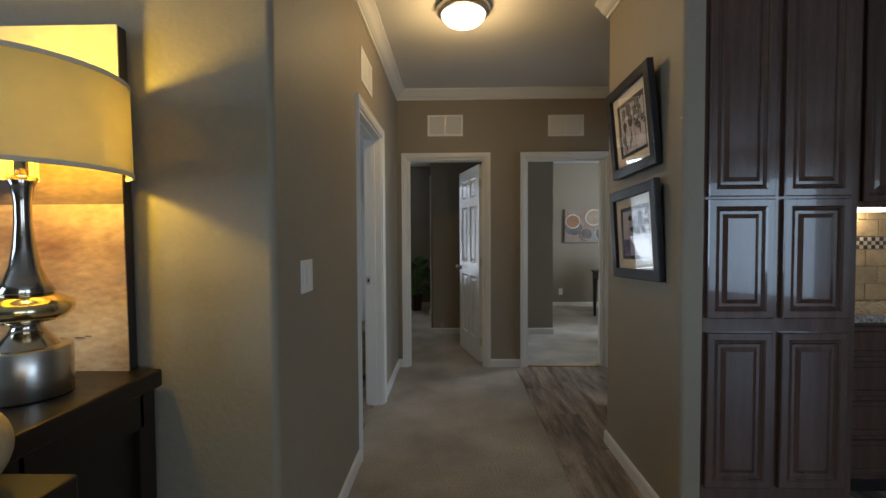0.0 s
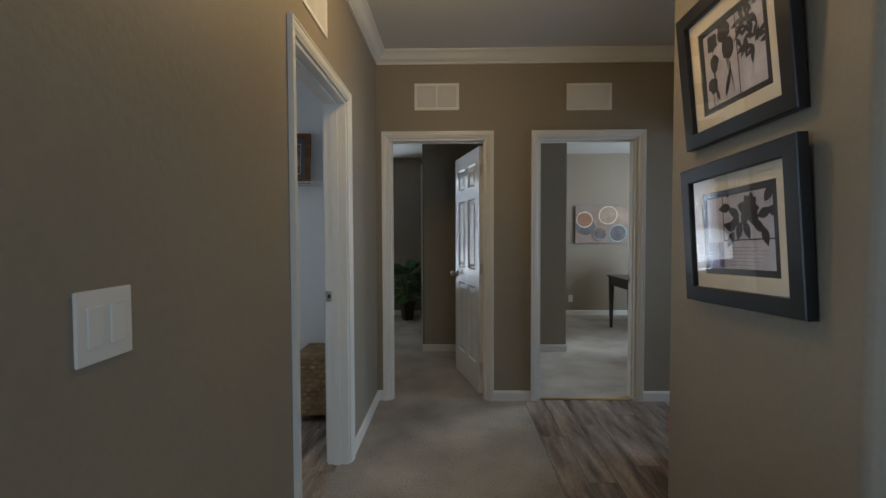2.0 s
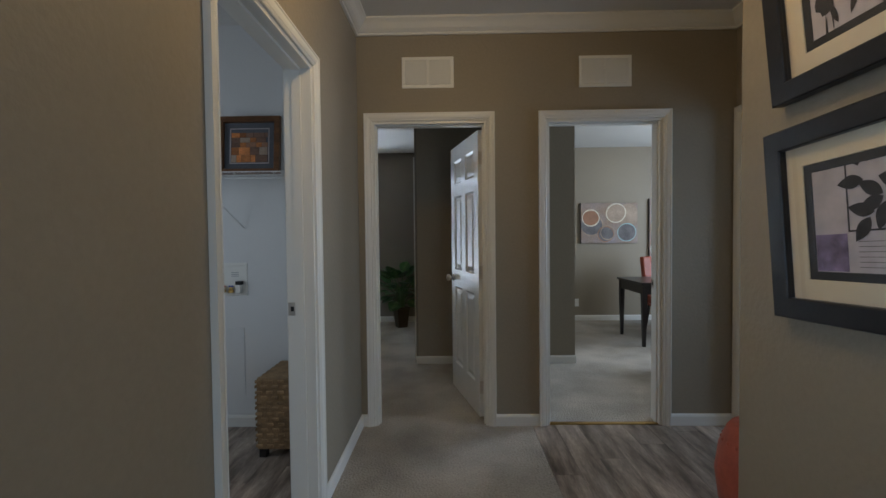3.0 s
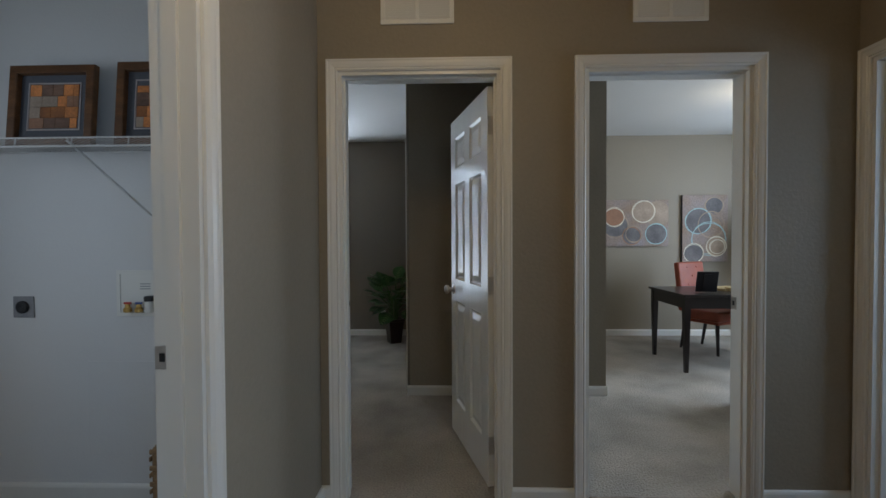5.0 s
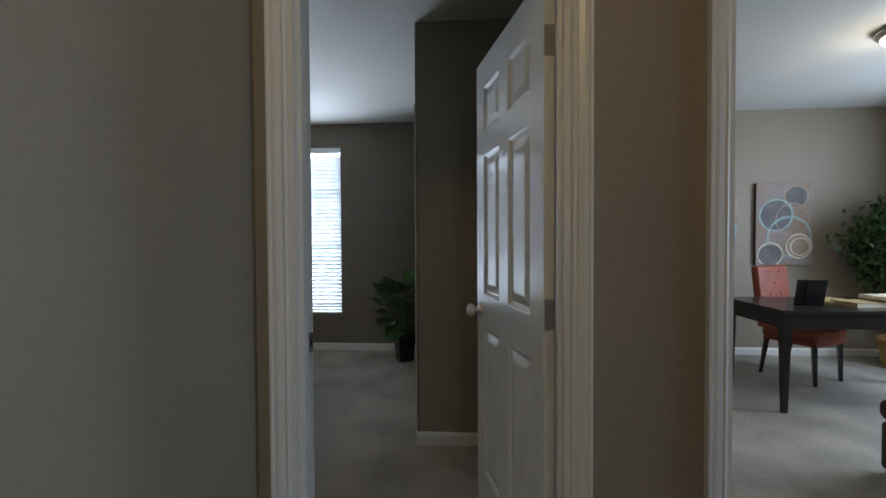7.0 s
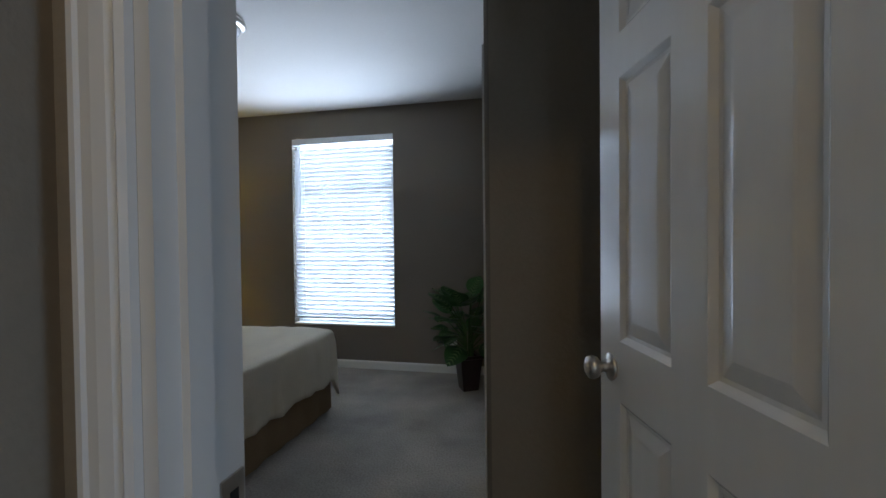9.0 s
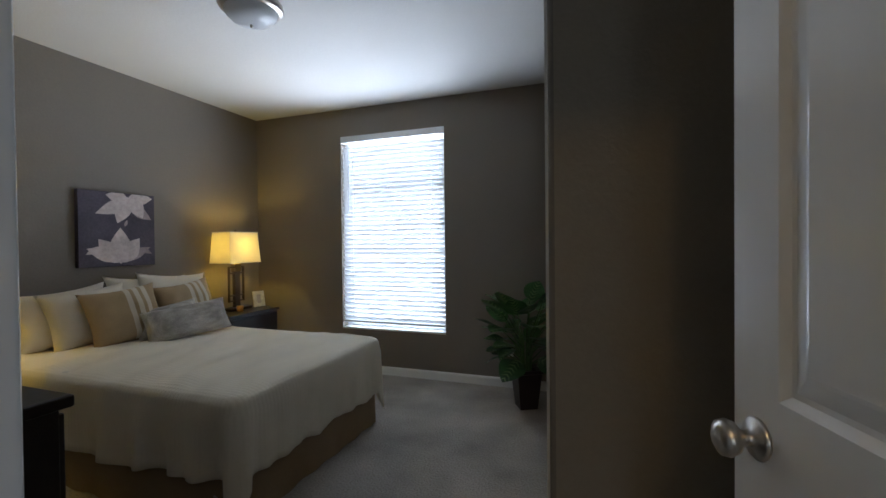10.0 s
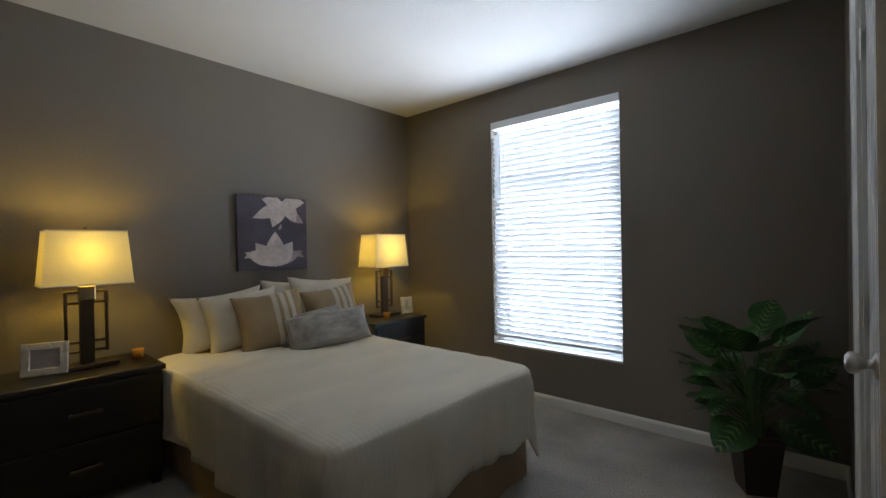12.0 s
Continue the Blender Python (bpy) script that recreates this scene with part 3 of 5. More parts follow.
hinges(d2, leaf2, D2[0] + 0.0165, BY, 90)
strike(d2, pose(D2[1] - 0.014, BY - 0.022, 0.945))
d0 = door_frame("door_3", "y", D0, LX - 0.12, LX, (LX - 0.085, LX - 0.045), "white cased doorway to the laundry room")
strike(d0, pose(LX - 0.10, D0[1] - 0.014, 0.965, 0, 0, 90))
d3 = door_frame("door_4", "y", D3, 2.0, 2.12, (2.035, 2.075), "white cased side door standing open")
leaf3 = door_leaf(d3, 0.75, 2.01, pose(2.124, D3[1] - 0.016, 0.012, 0, 0, -4))
hinges(d3, leaf3, 2.12, D3[1] - 0.0145, 0)
dc = thing("door_5", pose(0, 0, 0), "white paired closet doors, closed", "door", kind="structure")
part("casing", casing(B(), "y", 5.80, 6.575, DH, -0.25, -1), TRIM, dc)
part("jamb", jamb(B(), "y", 5.80, 6.575, DH, -0.25, -0.15, (-0.19, -0.16)), TRIM, dc)
for y0, turn, x0 in ((5.817, 90, -0.205), (6.558, -90, -0.240)):
    lf = door_leaf(dc, 0.37, 2.0, pose(x0, y0, 0.012, 0, 0, turn), knob=False)
    if turn == -90:
        part("handle", knob_bm(), NICKEL, lf, "brushed nickel closet knob", True, pose(0.32, 0, 0.93, 90))
    hinges(dc, lf, -0.252, y0 + (-0.0155 if turn == 90 else 0.0155), 90)


# ---------------------------------------------------------------- window and blind
def blind_window(name, x0, x1, z0, z1, y_in, y_out, bars):
    w = thing(name, pose(0, 0, 0), "white vinyl sash window in a plaster reveal", "window", kind="structure")
    yf = y_out - 0.03
    bm = B()
    for a, b, c, d in ((x0, x0 + 0.045, z0, z1), (x1 - 0.045, x1, z0, z1), (x0 + 0.045, x1 - 0.045, z1 - 0.045, z1), (x0 + 0.045, x1 - 0.045, z0, z0 + 0.045)):
        box(bm, a + 0.001, b - 0.001, yf, yf + 0.028, c + 0.001, d - 0.001)
    part("window_frame", bm, PVC, w)
    for z in bars:
        part("rail", boxed(x0 + 0.045, x1 - 0.045, yf - 0.004, yf + 0.024, z - 0.022, z + 0.022, 0.003), PVC, w)
    edges = [z0 + 0.045] + [c for z in bars for c in (z - 0.022, z + 0.022)] + [z1 - 0.045]
    for a, b in zip(edges[::2], edges[1::2]):
        p = part("pane", boxed(x0 + 0.045, x1 - 0.045, yf + 0.010, yf + 0.014, a, b), GLASS, w, "clear glass pane")
        p.visible_shadow = False
    part("window_sill", boxed(x0 + 0.001, x1 - 0.001, y_in - 0.004, yf, z0 + 0.0005, z0 + 0.018, 0.004), TRIM, w)
    bl = thing("venetian_blind", pose(0, 0, 0), "white slatted blind lowered over a bright window", "blind")
    yb = y_in + 0.032
    part("headrail", boxed(x0 + 0.002, x1 - 0.002, y_in - 0.006, y_in + 0.062, z1 - 0.062, z1 - 0.002, 0.003), PVC, bl)
    part("bottom_rail", boxed(x0 + 0.008, x1 - 0.008, yb - 0.022, yb + 0.024, z0 + 0.062, z0 + 0.082, 0.004), PVC, bl)
    top, low, pitch = z1 - 0.085, z0 + 0.105, 0.0445
    n = int((top - low) / pitch) + 1
    sb = B()
    wv = x1 - x0 - 0.016
    pr = [(-0.0245, 0.0), (-0.012, 0.0022), (0, 0.003), (0.012, 0.0022), (0.0245, 0.0), (0.012, -0.0004), (0, 0.0004), (-0.012, -0.0004)]
    prism(sb, pr, lambda u, v, e: (x0 + 0.008 + e * wv, u, v))
    first = part("slat", sb, BLIND, bl, m=pose(0, yb, low, -62))
    for i in range(1, n):
        again(first, pose(0, yb, low + i * pitch, -62 + random.uniform(-0.6, 0.6)))
    for fx in (0.12, 0.88):
        part("ladder_cord", tube(B(), (x0 + fx * (x1 - x0), yb - 0.024, z0 + 0.07), (x0 + fx * (x1 - x0), yb - 0.024, z1 - 0.05), 0.0012, seg=5), PVC, bl)
    part("tilt_wand", tube(B(), (x0 + 0.09, y_in - 0.010, z1 - 0.75), (x0 + 0.09, y_in - 0.010, z1 - 0.05), 0.004, seg=6), PVC, bl)


blind_window("window_1", *WIN, 7.815, 7.935, (WIN[2] + 0.74, WIN[3] - 0.53))
w2 = thing("window_2", pose(0, 0, 0), "plain white office window", "window", kind="structure")
bm = B()
for a, b, c, d in ((5.25, 5.30, 0.75, 2.25), (6.70, 6.75, 0.75, 2.25), (5.30, 6.70, 2.20, 2.25), (5.30, 6.70, 0.75, 0.80)):
    box(bm, 4.56, 4.60, a, b, c, d)
part("window_frame", bm, PVC, w2)

# ---------------------------------------------------------------- small wall fittings
def plate(name, m, label, category, rocker=True):
    e = thing(name, m, label, category)
    part("plate", boxed(-0.035, 0.035, -0.006, 0, -0.058, 0.058, 0.003), PLATE, e)
    if rocker:
        part("rocker", boxed(-0.016, 0.016, -0.010, -0.006, -0.033, 0.033, 0.002), PLATE, e)
    else:
        for z in (0.02, -0.02):
            part("socket", boxed(-0.014, 0.014, -0.008, -0.006, z - 0.013, z + 0.013, 0.001), PLATE, e)
    return e


sw = thing("light_switch", pose(LX, 1.50, 1.16, 0, 0, 90), "white double rocker switch on a taupe wall", "light switch")
part("plate", boxed(-0.060, 0.060, -0.006, 0, -0.061, 0.061, 0.003), PLATE, sw)
for sx_ in (-0.024, 0.024):
    part("rocker", boxed(sx_ - 0.0165, sx_ + 0.0165, -0.010, -0.006, -0.034, 0.034, 0.002), PLATE, sw)
plate("wall_outlet", pose(-0.812, 7.815, 0.30), "white wall outlet low on a grey wall", "outlet", False).scale = (1, 1, 0.6)
plate("wall_outlet", pose(2.0, 7.815, 0.27), "white wall outlet above the office baseboard", "outlet", False)


def vent(m, label):
    e = thing("wall_vent", m, label, "vent", "transfer vents over the doors")
    w, h = 0.345, 0.205
    bm = B()
    for a, b, c, d in ((0, w, 0, 0.022), (0, w, h - 0.022, h), (0, 0.022, 0.022, h - 0.022), (w - 0.022, w, 0.022, h - 0.022), (w / 2 - 0.009, w / 2 + 0.009, 0.022, h - 0.022)):
        box(bm, a, b, -0.008, -0.0005, c, d, 0.002, 1)
    part("frame", bm, PLATE, e)
    part("backing", boxed(0.02, w - 0.02, -0.002, -0.0008, 0.02, h - 0.02), PLATE_G, e)
    sl = part("slat", box(B(), 0.022, w - 0.022, -0.0012, 0.0012, -0.006, 0.006), PLATE, e, m=pose(0, -0.005, 0.030, 35))
    for i in range(1, 15):
        again(sl, pose(0, -0.005, 0.030 + i * 0.0104, 35))
    return e


vent(pose(-0.205, FY, 2.275), "cream louvred vent high over the bedroom door")
vent(pose(0.968, FY, 2.265), "cream louvred vent high over the office door")
vent(pose(LX, 2.50, 2.235, 0, 0, 90), "white louvred vent over the laundry doorway")


def ceiling_lamp(x, y, z, r, glass, label):
    e = thing("ceiling_light", pose(x, y, z), label, "ceiling light")
    part("pan", lathe(B(), [(r * 0.80, 0), (r, -0.012), (r * 1.02, -0.026), (r * 0.97, -0.040), (r * 0.86, -0.050), (r * 0.80, -0.050)], 40, close=False), NICKEL, e, "brushed nickel rim", True)
    part("dome", lathe(B(), [(r * 0.84, -0.046), (r * 0.80, -0.068), (r * 0.66, -0.092), (r * 0.42, -0.110), (r * 0.15, -0.117), (0.001, -0.118)], 40, close=False), glass, e, "frosted glass dome", True)
    part("finial", lathe(B(), [(0.001, -0.135), (0.007, -0.131), (0.008, -0.124), (0.005, -0.117)], 12, close=False), NICKEL, e, smooth=True)
    for o in e.children:
        o.visible_shadow = True
    return e


ceiling_lamp(0.11, 2.62, H, 0.165, DOME, "lit frosted dome light with brushed nickel rim")
ceiling_lamp(2.90, 6.0, HO, 0.17, DOME, "lit frosted dome light with bronze rim")
ceiling_lamp(-1.86, 6.03, HB, 0.165, DOME_OFF, "unlit frosted dome light with brushed nickel rim")


# ---------------------------------------------------------------- framed pictures
def flat(bm, pts, d):
    bm.faces.new([bm.verts.new((x, -d, z)) for x, z in pts])


def blob(cx, cz, rx, rz, n=14, jag=0.18, turn=0.0):
    out = []
    for i in range(n):
        a = 2 * math.pi * i / n
        k = 1 + random.uniform(-jag, jag)
        x, z = rx * k * math.cos(a), rz * k * math.sin(a)
        out.append((cx + x * math.cos(turn) - z * math.sin(turn), cz + x * math.sin(turn) + z * math.cos(turn)))
    return out


def petal(cx, cz, length, width, turn, n=8):
    pts = [(length * i / n, width * math.sin(math.pi * (i / n) ** 0.85)) for i in range(n + 1)] + [(length * i / n, -width * math.sin(math.pi * (i / n) ** 0.85)) for i in range(n - 1, 0, -1)]
    c, s = math.cos(turn), math.sin(turn)
    return [(cx + x * c - z * s, cz + x * s + z * c) for x, z in pts]


def frame_ring(w, h, b, d0, d1, bev=0.003):
    bm = B()
    k = [(0, d0), (0, d1 - bev), (bev, d1), (b - bev, d1), (b, d1 - bev), (b, d0)]
    rows = [[bm.verts.new((x, -dd, z)) for x, z in ((i, i), (w - i, i), (w - i, h - i), (i, h - i))] for i, dd in k]
    for a, c in zip(rows, rows[1:]):
        for i in range(4):
            bm.faces.new((a[i], a[(i + 1) % 4], c[(i + 1) % 4], c[i]))
    return bm


def botanical(m, w, h, upper, label):
    e = thing("framed_print", m, label, "picture", "botanical prints on the hall wall")
    part("frame", frame_ring(w, h, 0.052, 0.001, 0.032), BLACK, e, "wide black wooden frame")
    part("backing", boxed(0.01, w - 0.01, -0.006, -0.001, 0.01, h - 0.01), BLACK, e)
    part("mat", frame_ring(w - 0.10, h - 0.10, 0.050, 0.006, 0.012, 0.001), MATB, e, "cream mat", m=pose(0.05, 0, 0.05))
    part("inner_mat", frame_ring(w - 0.196, h - 0.196, 0.022, 0.006, 0.009, 0.001), BLACK, e, "black inner mat", m=pose(0.098, 0, 0.098))
    a, b = 0.118, 0.118
    pw, ph = w - 2 * a, h - 2 * b
    bm = B()
    flat(bm, [(0, 0), (pw, 0), (pw, ph), (0, ph)], 0.007)
    part("print", bm, PRINT, e, "pale mauve paper", m=pose(a, 0, b))
    ink = B()
    if upper:
        for x, z, s in ((0.05, 0.21, 0.026), (0.11, 0.225, 0.030), (0.055, 0.14, 0.024), (0.125, 0.16, 0.026), (0.04, 0.07, 0.022)):
            flat(ink, blob(x, z, s, s * 1.2, 13, 0.25), 0.0084)
            flat(ink, petal(x, z - s, 0.12, 0.003, -1.5 + (x - 0.08) * 2), 0.0080)
        flat(ink, petal(0.10, 0.015, 0.09, 0.009, 1.2), 0.0082)
        flat(ink, petal(0.07, 0.012, 0.06, 0.007, 1.9), 0.0082)
        flat(ink, [(0.168, 0), (0.172, 0), (0.172, ph), (0.168, ph)], 0.0080)
        for i in range(42):
            flat(ink, petal(random.uniform(0.19, pw - 0.02), random.uniform(0.11, ph - 0.01), 0.045, 0.007, random.uniform(0, 6.28)), 0.0080 + i * 0.00001)
    else:
        flat(ink, [(0.088, 0.095), (0.092, 0.095), (0.092, ph), (0.088, ph)], 0.0080)
        flat(ink, [(0.088, 0.091), (pw, 0.091), (pw, 0.095), (0.088, 0.095)], 0.0081)
        for i in range(9):
            flat(ink, petal(0.215 + random.uniform(-0.01, 0.01), ph - 0.055, 0.052, 0.018, i * 0.7), 0.0083 + i * 0.00002)
        for x, z, t in ((0.17, 0.165, 2.6), (0.17, 0.16, 3.6), (0.175, 0.15, 4.4), (0.19, 0.15, 5.1), (0.15, 0.13, 2.9), (0.14, 0.12, 4.1), (0.23, 0.15, 5.6), (0.25, 0.16, 0.3), (0.27, 0.13, 5.0), (0.12, 0.23, 1.8), (0.14, 0.235, 1.2), (0.28, 0.20, 0.9), (0.29, 0.18, 5.9), (0.13, 0.20, 3.2)):
            flat(ink, petal(x, z, 0.062, 0.015, t), 0.0085 + x * 0.0005)
        flat(ink, petal(0.19, 0.20, 0.11, 0.0025, -1.75), 0.0082)
        pb = B()
        flat(pb, [(0.004, 0.004), (0.085, 0.004), (0.085, 0.088), (0.004, 0.088)], 0.0080)
        part("damask_block", pb, PURPLE, e, "purple damask block", m=pose(a, 0, b))
        for k in range(6):
            flat(ink, [(0.11, 0.014 + k * 0.011), (0.11 + random.uniform(0.12, 0.2), 0.014 + k * 0.011), (0.27, 0.0146 + k * 0.011), (0.11, 0.0152 + k * 0.011)], 0.0080)
    part("ink_drawing", ink, INK, e, "black ink flowers", m=pose(a, 0, b))
    g = part("glazing", boxed(0.05, w - 0.05, -0.022, -0.020, 0.05, h - 0.05), GLASS, e, "clear picture glass")
    g.visible_shadow = False
    return e


botanical(pose(RX - 0.003, 2.435, 1.618, 0, 0, -90) @ pose(0, 0, 0, 5, -1.5, 0), 0.525, 0.485, True, "black-framed botanical print with tulips, glass reflecting")
botanical(pose(RX - 0.003, 2.418, 1.068, 0, 0, -90) @ pose(0, 0, 0, 2.5, -2.5, 0), 0.550, 0.475, False, "black-framed botanical print with a dark flower")


def circles(m, w, h, rows, label):
    e = thing("canvas_painting", m, label, "painting", "circle paintings in the office")
    part("canvas", boxed(0, w, -0.036, -0.001, 0, h, 0.003), CANVAS_G, e)
    part("edge", boxed(-0.003, -0.0005, -0.035, -0.001, 0, h), BLACK, e)
    for i, (cx, cz, r, fill, line) in enumerate(rows):
        d = 0.0372 + i * 0.0004
        if fill:
            bm = B()
            flat(bm, [(min(w - 0.004, max(0.004, x)), min(h - 0.004, max(0.004, z))) for x, z in blob(cx, cz, r, r * 0.94, 26, 0.03)], d)
            part("painted_disc", bm, fill, e)
        if line:
            bm = B()
            for q in range(2):
                a = blob(cx + random.uniform(-0.006, 0.006), cz + random.uniform(-0.006, 0.006), r, r * random.uniform(0.9, 1.02), 34, 0.015, random.uniform(0, 1))
                k = 1 - 0.009 / r
                for p in range(34):
                    o = [a[p], a[(p + 1) % 34]]
                    inn = [(cx + (x - cx) * k, cz + (z - cz) * k) for x, z in o]
                    pts = [o[0], o[1], inn[1], inn[0]]
                    if all(0 < x < w and 0 < z < h for x, z in pts):
                        flat(bm, pts, d + 0.0002 + q * 0.0001)
            part("painted_ring", bm, line, e)


circles(pose(2.06, 7.815, 1.165), 0.84, 0.60, [(0.16, 0.27, 0.17, ARTBLUE, ARTTAN), (0.15, 0.38, 0.13, ARTRUST, ARTCREAM), (0.70, 0.42, 0.17, ARTTAN, None), (0.37, 0.14, 0.12, ARTBLUE, ARTRUST), (0.52, 0.45, 0.15, ARTTAN, ARTCREAM), (0.68, 0.16, 0.14, ARTBLUE, ARTAQUA), (0.40, 0.16, 0.11, None, ARTTAN)], "wide grey canvas painted with overlapping rings")
circles(pose(3.078, 7.815, 0.962), 0.575, 0.86, [(0.40, 0.72, 0.12, ARTBLUE, ARTTAN), (0.20, 0.52, 0.17, ARTBLUE, ARTAQUA), (0.36, 0.48, 0.17, None, ARTTAN), (0.33, 0.30, 0.22, None, ARTAQUA), (0.14, 0.11, 0.13, ARTBLUE, ARTCREAM), (0.43, 0.20, 0.13, ARTTAN, ARTCREAM), (0.44, 0.19, 0.10, None, ARTCREAM)], "tall grey canvas painted with overlapping rings")

lily = thing("canvas_painting", pose(-3.49, 6.10, 1.095, 0, 0, 90) @ Matrix.Diagonal((0.94, 1, 0.90, 1)), "plum canvas with two blush white lilies", "painting")
part("canvas", boxed(0, 0.58, -0.038, -0.001, 0, 0.61, 0.003), LILYBG, lily)
for i, (cx, cz, ln, wd, t, mt) in enumerate([(0.38, 0.50, 0.20, 0.045, -0.55, PETAL_D), (0.40, 0.55, 0.31, 0.05, 3.55, PETAL), (0.36, 0.56, 0.17, 0.045, 3.0, PETAL), (0.36, 0.57, 0.20, 0.05, 0.05, PETAL), (0.38, 0.58, 0.20, 0.055, -1.05, PETAL), (0.36, 0.58, 0.24, 0.06, 4.35, PETAL), (0.33, 0.33, 0.06, 0.012, 1.2, PETAL_D),
                                             (0.29, 0.05, 0.26, 0.045, 2.75, PETAL), (0.30, 0.05, 0.26, 0.045, 0.42, PETAL_D), (0.29, 0.03, 0.25, 0.065, 2.25, PETAL), (0.30, 0.03, 0.25, 0.065, 0.95, PETAL), (0.295, 0.02, 0.30, 0.075, 1.57, PETAL), (0.16, 0.16, 0.13, 0.022, 3.6, PETAL), (0.45, 0.15, 0.11, 0.02, -0.5, PETAL_D)]):
    bm = B()
    flat(bm, [(min(0.576, max(0.004, x)), min(0.606, max(0.004, z))) for x, z in petal(cx, cz, ln, wd * (1.12 if mt is PETAL else 1.0), t, 12)], 0.0385 + i * 0.0004)
    part("painted_petal", bm, mt, lily)


# ---------------------------------------------------------------- living room corner
def console():
    e = thing("console_table", pose(0, 0, 0), "dark mahogany console table against the wall", "table")
    x0, x1, y0, y1, t = -2.35, -0.855, 0.72, 1.205, 0.905
    part("tabletop", boxed(x0, x1, y0, y1, t - 0.055, t, 0.008), MAHOG, e)
    part("apron", boxed(x0 + 0.03, x1 - 0.03, y0 + 0.02, y0 + 0.04, t - 0.155, t - 0.056), MAHOG, e)
    part("side_apron", boxed(x1 - 0.05, x1 - 0.02, y0 + 0.06, y1 - 0.06, t - 0.155, t - 0.056), MAHOG, e)
    part("back_panel", boxed(x0 + 0.09, x1 - 0.09, y1 - 0.03, y1 - 0.012, 0.15, t - 0.056), MAHOG, e)
    part("side_panel", boxed(x1 - 0.066, x1 - 0.040, y0 + 0.076, y1 - 0.076, 0.10, t - 0.157), MAHOG, e)
    for x in (x0 + 0.02, x1 - 0.085):
        for y in (y0 + 0.01, y1 - 0.075):
            part("leg", boxed(x, x + 0.065, y, y + 0.065, 0, t - 0.056, 0.004), MAHOG, e)
    part("shelf", boxed(x0 + 0.05, x1 - 0.05, y0 + 0.05, y1 - 0.05, 0.20, 0.225, 0.004), MAHOG, e)


console()
cv = thing("canvas_painting", pose(-1.995, 1.205, 0.906, 0.6), "tall sunset landscape canvas propped on the console", "painting")
part("canvas_lower", boxed(0, 1.06, -0.004, 0, 0, 0.50), PICGOLD, cv, "golden brown lower part", m=pose(0, -0.03, 0))
part("canvas_middle", boxed(0, 1.06, -0.004, 0, 0.50, 0.66), PICDARK, cv, "dark horizon band", m=pose(0, -0.03, 0))
part("canvas_upper", boxed(0, 1.06, -0.004, 0, 0.66, 1.02), PICSKY, cv, "cream sky", m=pose(0, -0.03, 0))
part("stretcher", boxed(0, 1.06, -0.0295, 0.004, 0, 1.02, 0.003), BLACK, cv, "black canvas edge")
for w, z, a in ((0.03, 0.10, 0.9), (0.02, 0.105, 0.93)):
    part("signature", boxed(a, a + w, -0.0352, -0.0345, z, z + 0.003), PICDARK, cv)

lp = thing("table_lamp", pose(-1.050, 0.98, 0.906), "lit gunmetal table lamp with a cream drum shade", "lamp")
part("base", lathe(B(), [(0.0005, 0), (0.089, 0), (0.091, 0.004), (0.091, 0.122), (0.088, 0.126), (0.0005, 0.126)], 48, close=False), NICKEL, lp, "brushed steel drum base", True)
part("cone", lathe(B(), [(0.066, 0.126), (0.060, 0.136), (0.040, 0.160), (0.030, 0.178), (0.034, 0.186)], 40, close=False), CHROME, lp, smooth=True)
part("disc", lathe(B(), [(0.034, 0.186), (0.078, 0.194), (0.094, 0.209), (0.098, 0.225), (0.091, 0.240), (0.066, 0.254), (0.054, 0.260)], 48, close=False), BRASSY, lp, "mirror-gold disc", True)
part("neck", lathe(B(), [(0.056, 0.260), (0.060, 0.266), (0.044, 0.292), (0.031, 0.330), (0.023, 0.38), (0.018, 0.44), (0.018, 0.49), (0.023, 0.53), (0.033, 0.552), (0.029, 0.557), (0.010, 0.560)], 40, close=False), CHROME, lp, "polished gunmetal neck", True)
part("socket", tube(B(), (0, 0, 0.556), (0, 0, 0.67), 0.014, seg=16), BRASSY, lp, smooth=True)
shd = part("shade", lathe(B(), [(0.232, 0.568), (0.228, 0.815), (0.225, 0.815), (0.229, 0.568)], 64, close=False), SHADE, lp, "glowing cream drum shade", True)
part("trim", lathe(B(), [(0.2340, 0.566), (0.2340, 0.577), (0.228, 0.577), (0.228, 0.566), (0.2340, 0.566)], 64, close=False), LINEN, shd)
part("trim", lathe(B(), [(0.2300, 0.806), (0.2300, 0.817), (0.224, 0.817), (0.224, 0.806), (0.2300, 0.806)], 64, close=False), LINEN, shd)
part("pull_chain", tube(B(), (0.055, -0.02, 0.55), (0.055, -0.02, 0.64), 0.0015, seg=5), BRASSY, lp)
ft = thing("pedestal", pose(-0.735, 0.60, 0), "dark wooden pedestal box beside the console", "pedestal")
part("body", boxed(-0.17, 0.06, -0.12, 0.10, 0.02, 0.86, 0.006), MAHOG, ft)
part("plinth", boxed(-0.16, 0.05, -0.11, 0.09, 0, 0.02), BLACKWOOD, ft)
bl_ = B()
lathe(bl_, [(0.001, 0)] + [(0.085 * math.sin(math.pi * i / 16), 0.085 - 0.085 * math.cos(math.pi * i / 16)) for i in range(1, 16)] + [(0.001, 0.17)], 32)
tagged(new("decor_ball", finish(bl_, "decor_ball", BEIGE, True)), "beige glazed ball resting on a dark box", "ornament").location = (-0.815, 0.60, 0.86)


# ---------------------------------------------------------------- kitchen
RP = [(0, 0), (0, 0.016), (0.004, 0.020), (0.030, 0.020), (0.036, 0.014), (0.042, 0.017), (0.050, 0.010), (0.062, 0.010), (0.080, 0.018), (0.084, 0.018)]


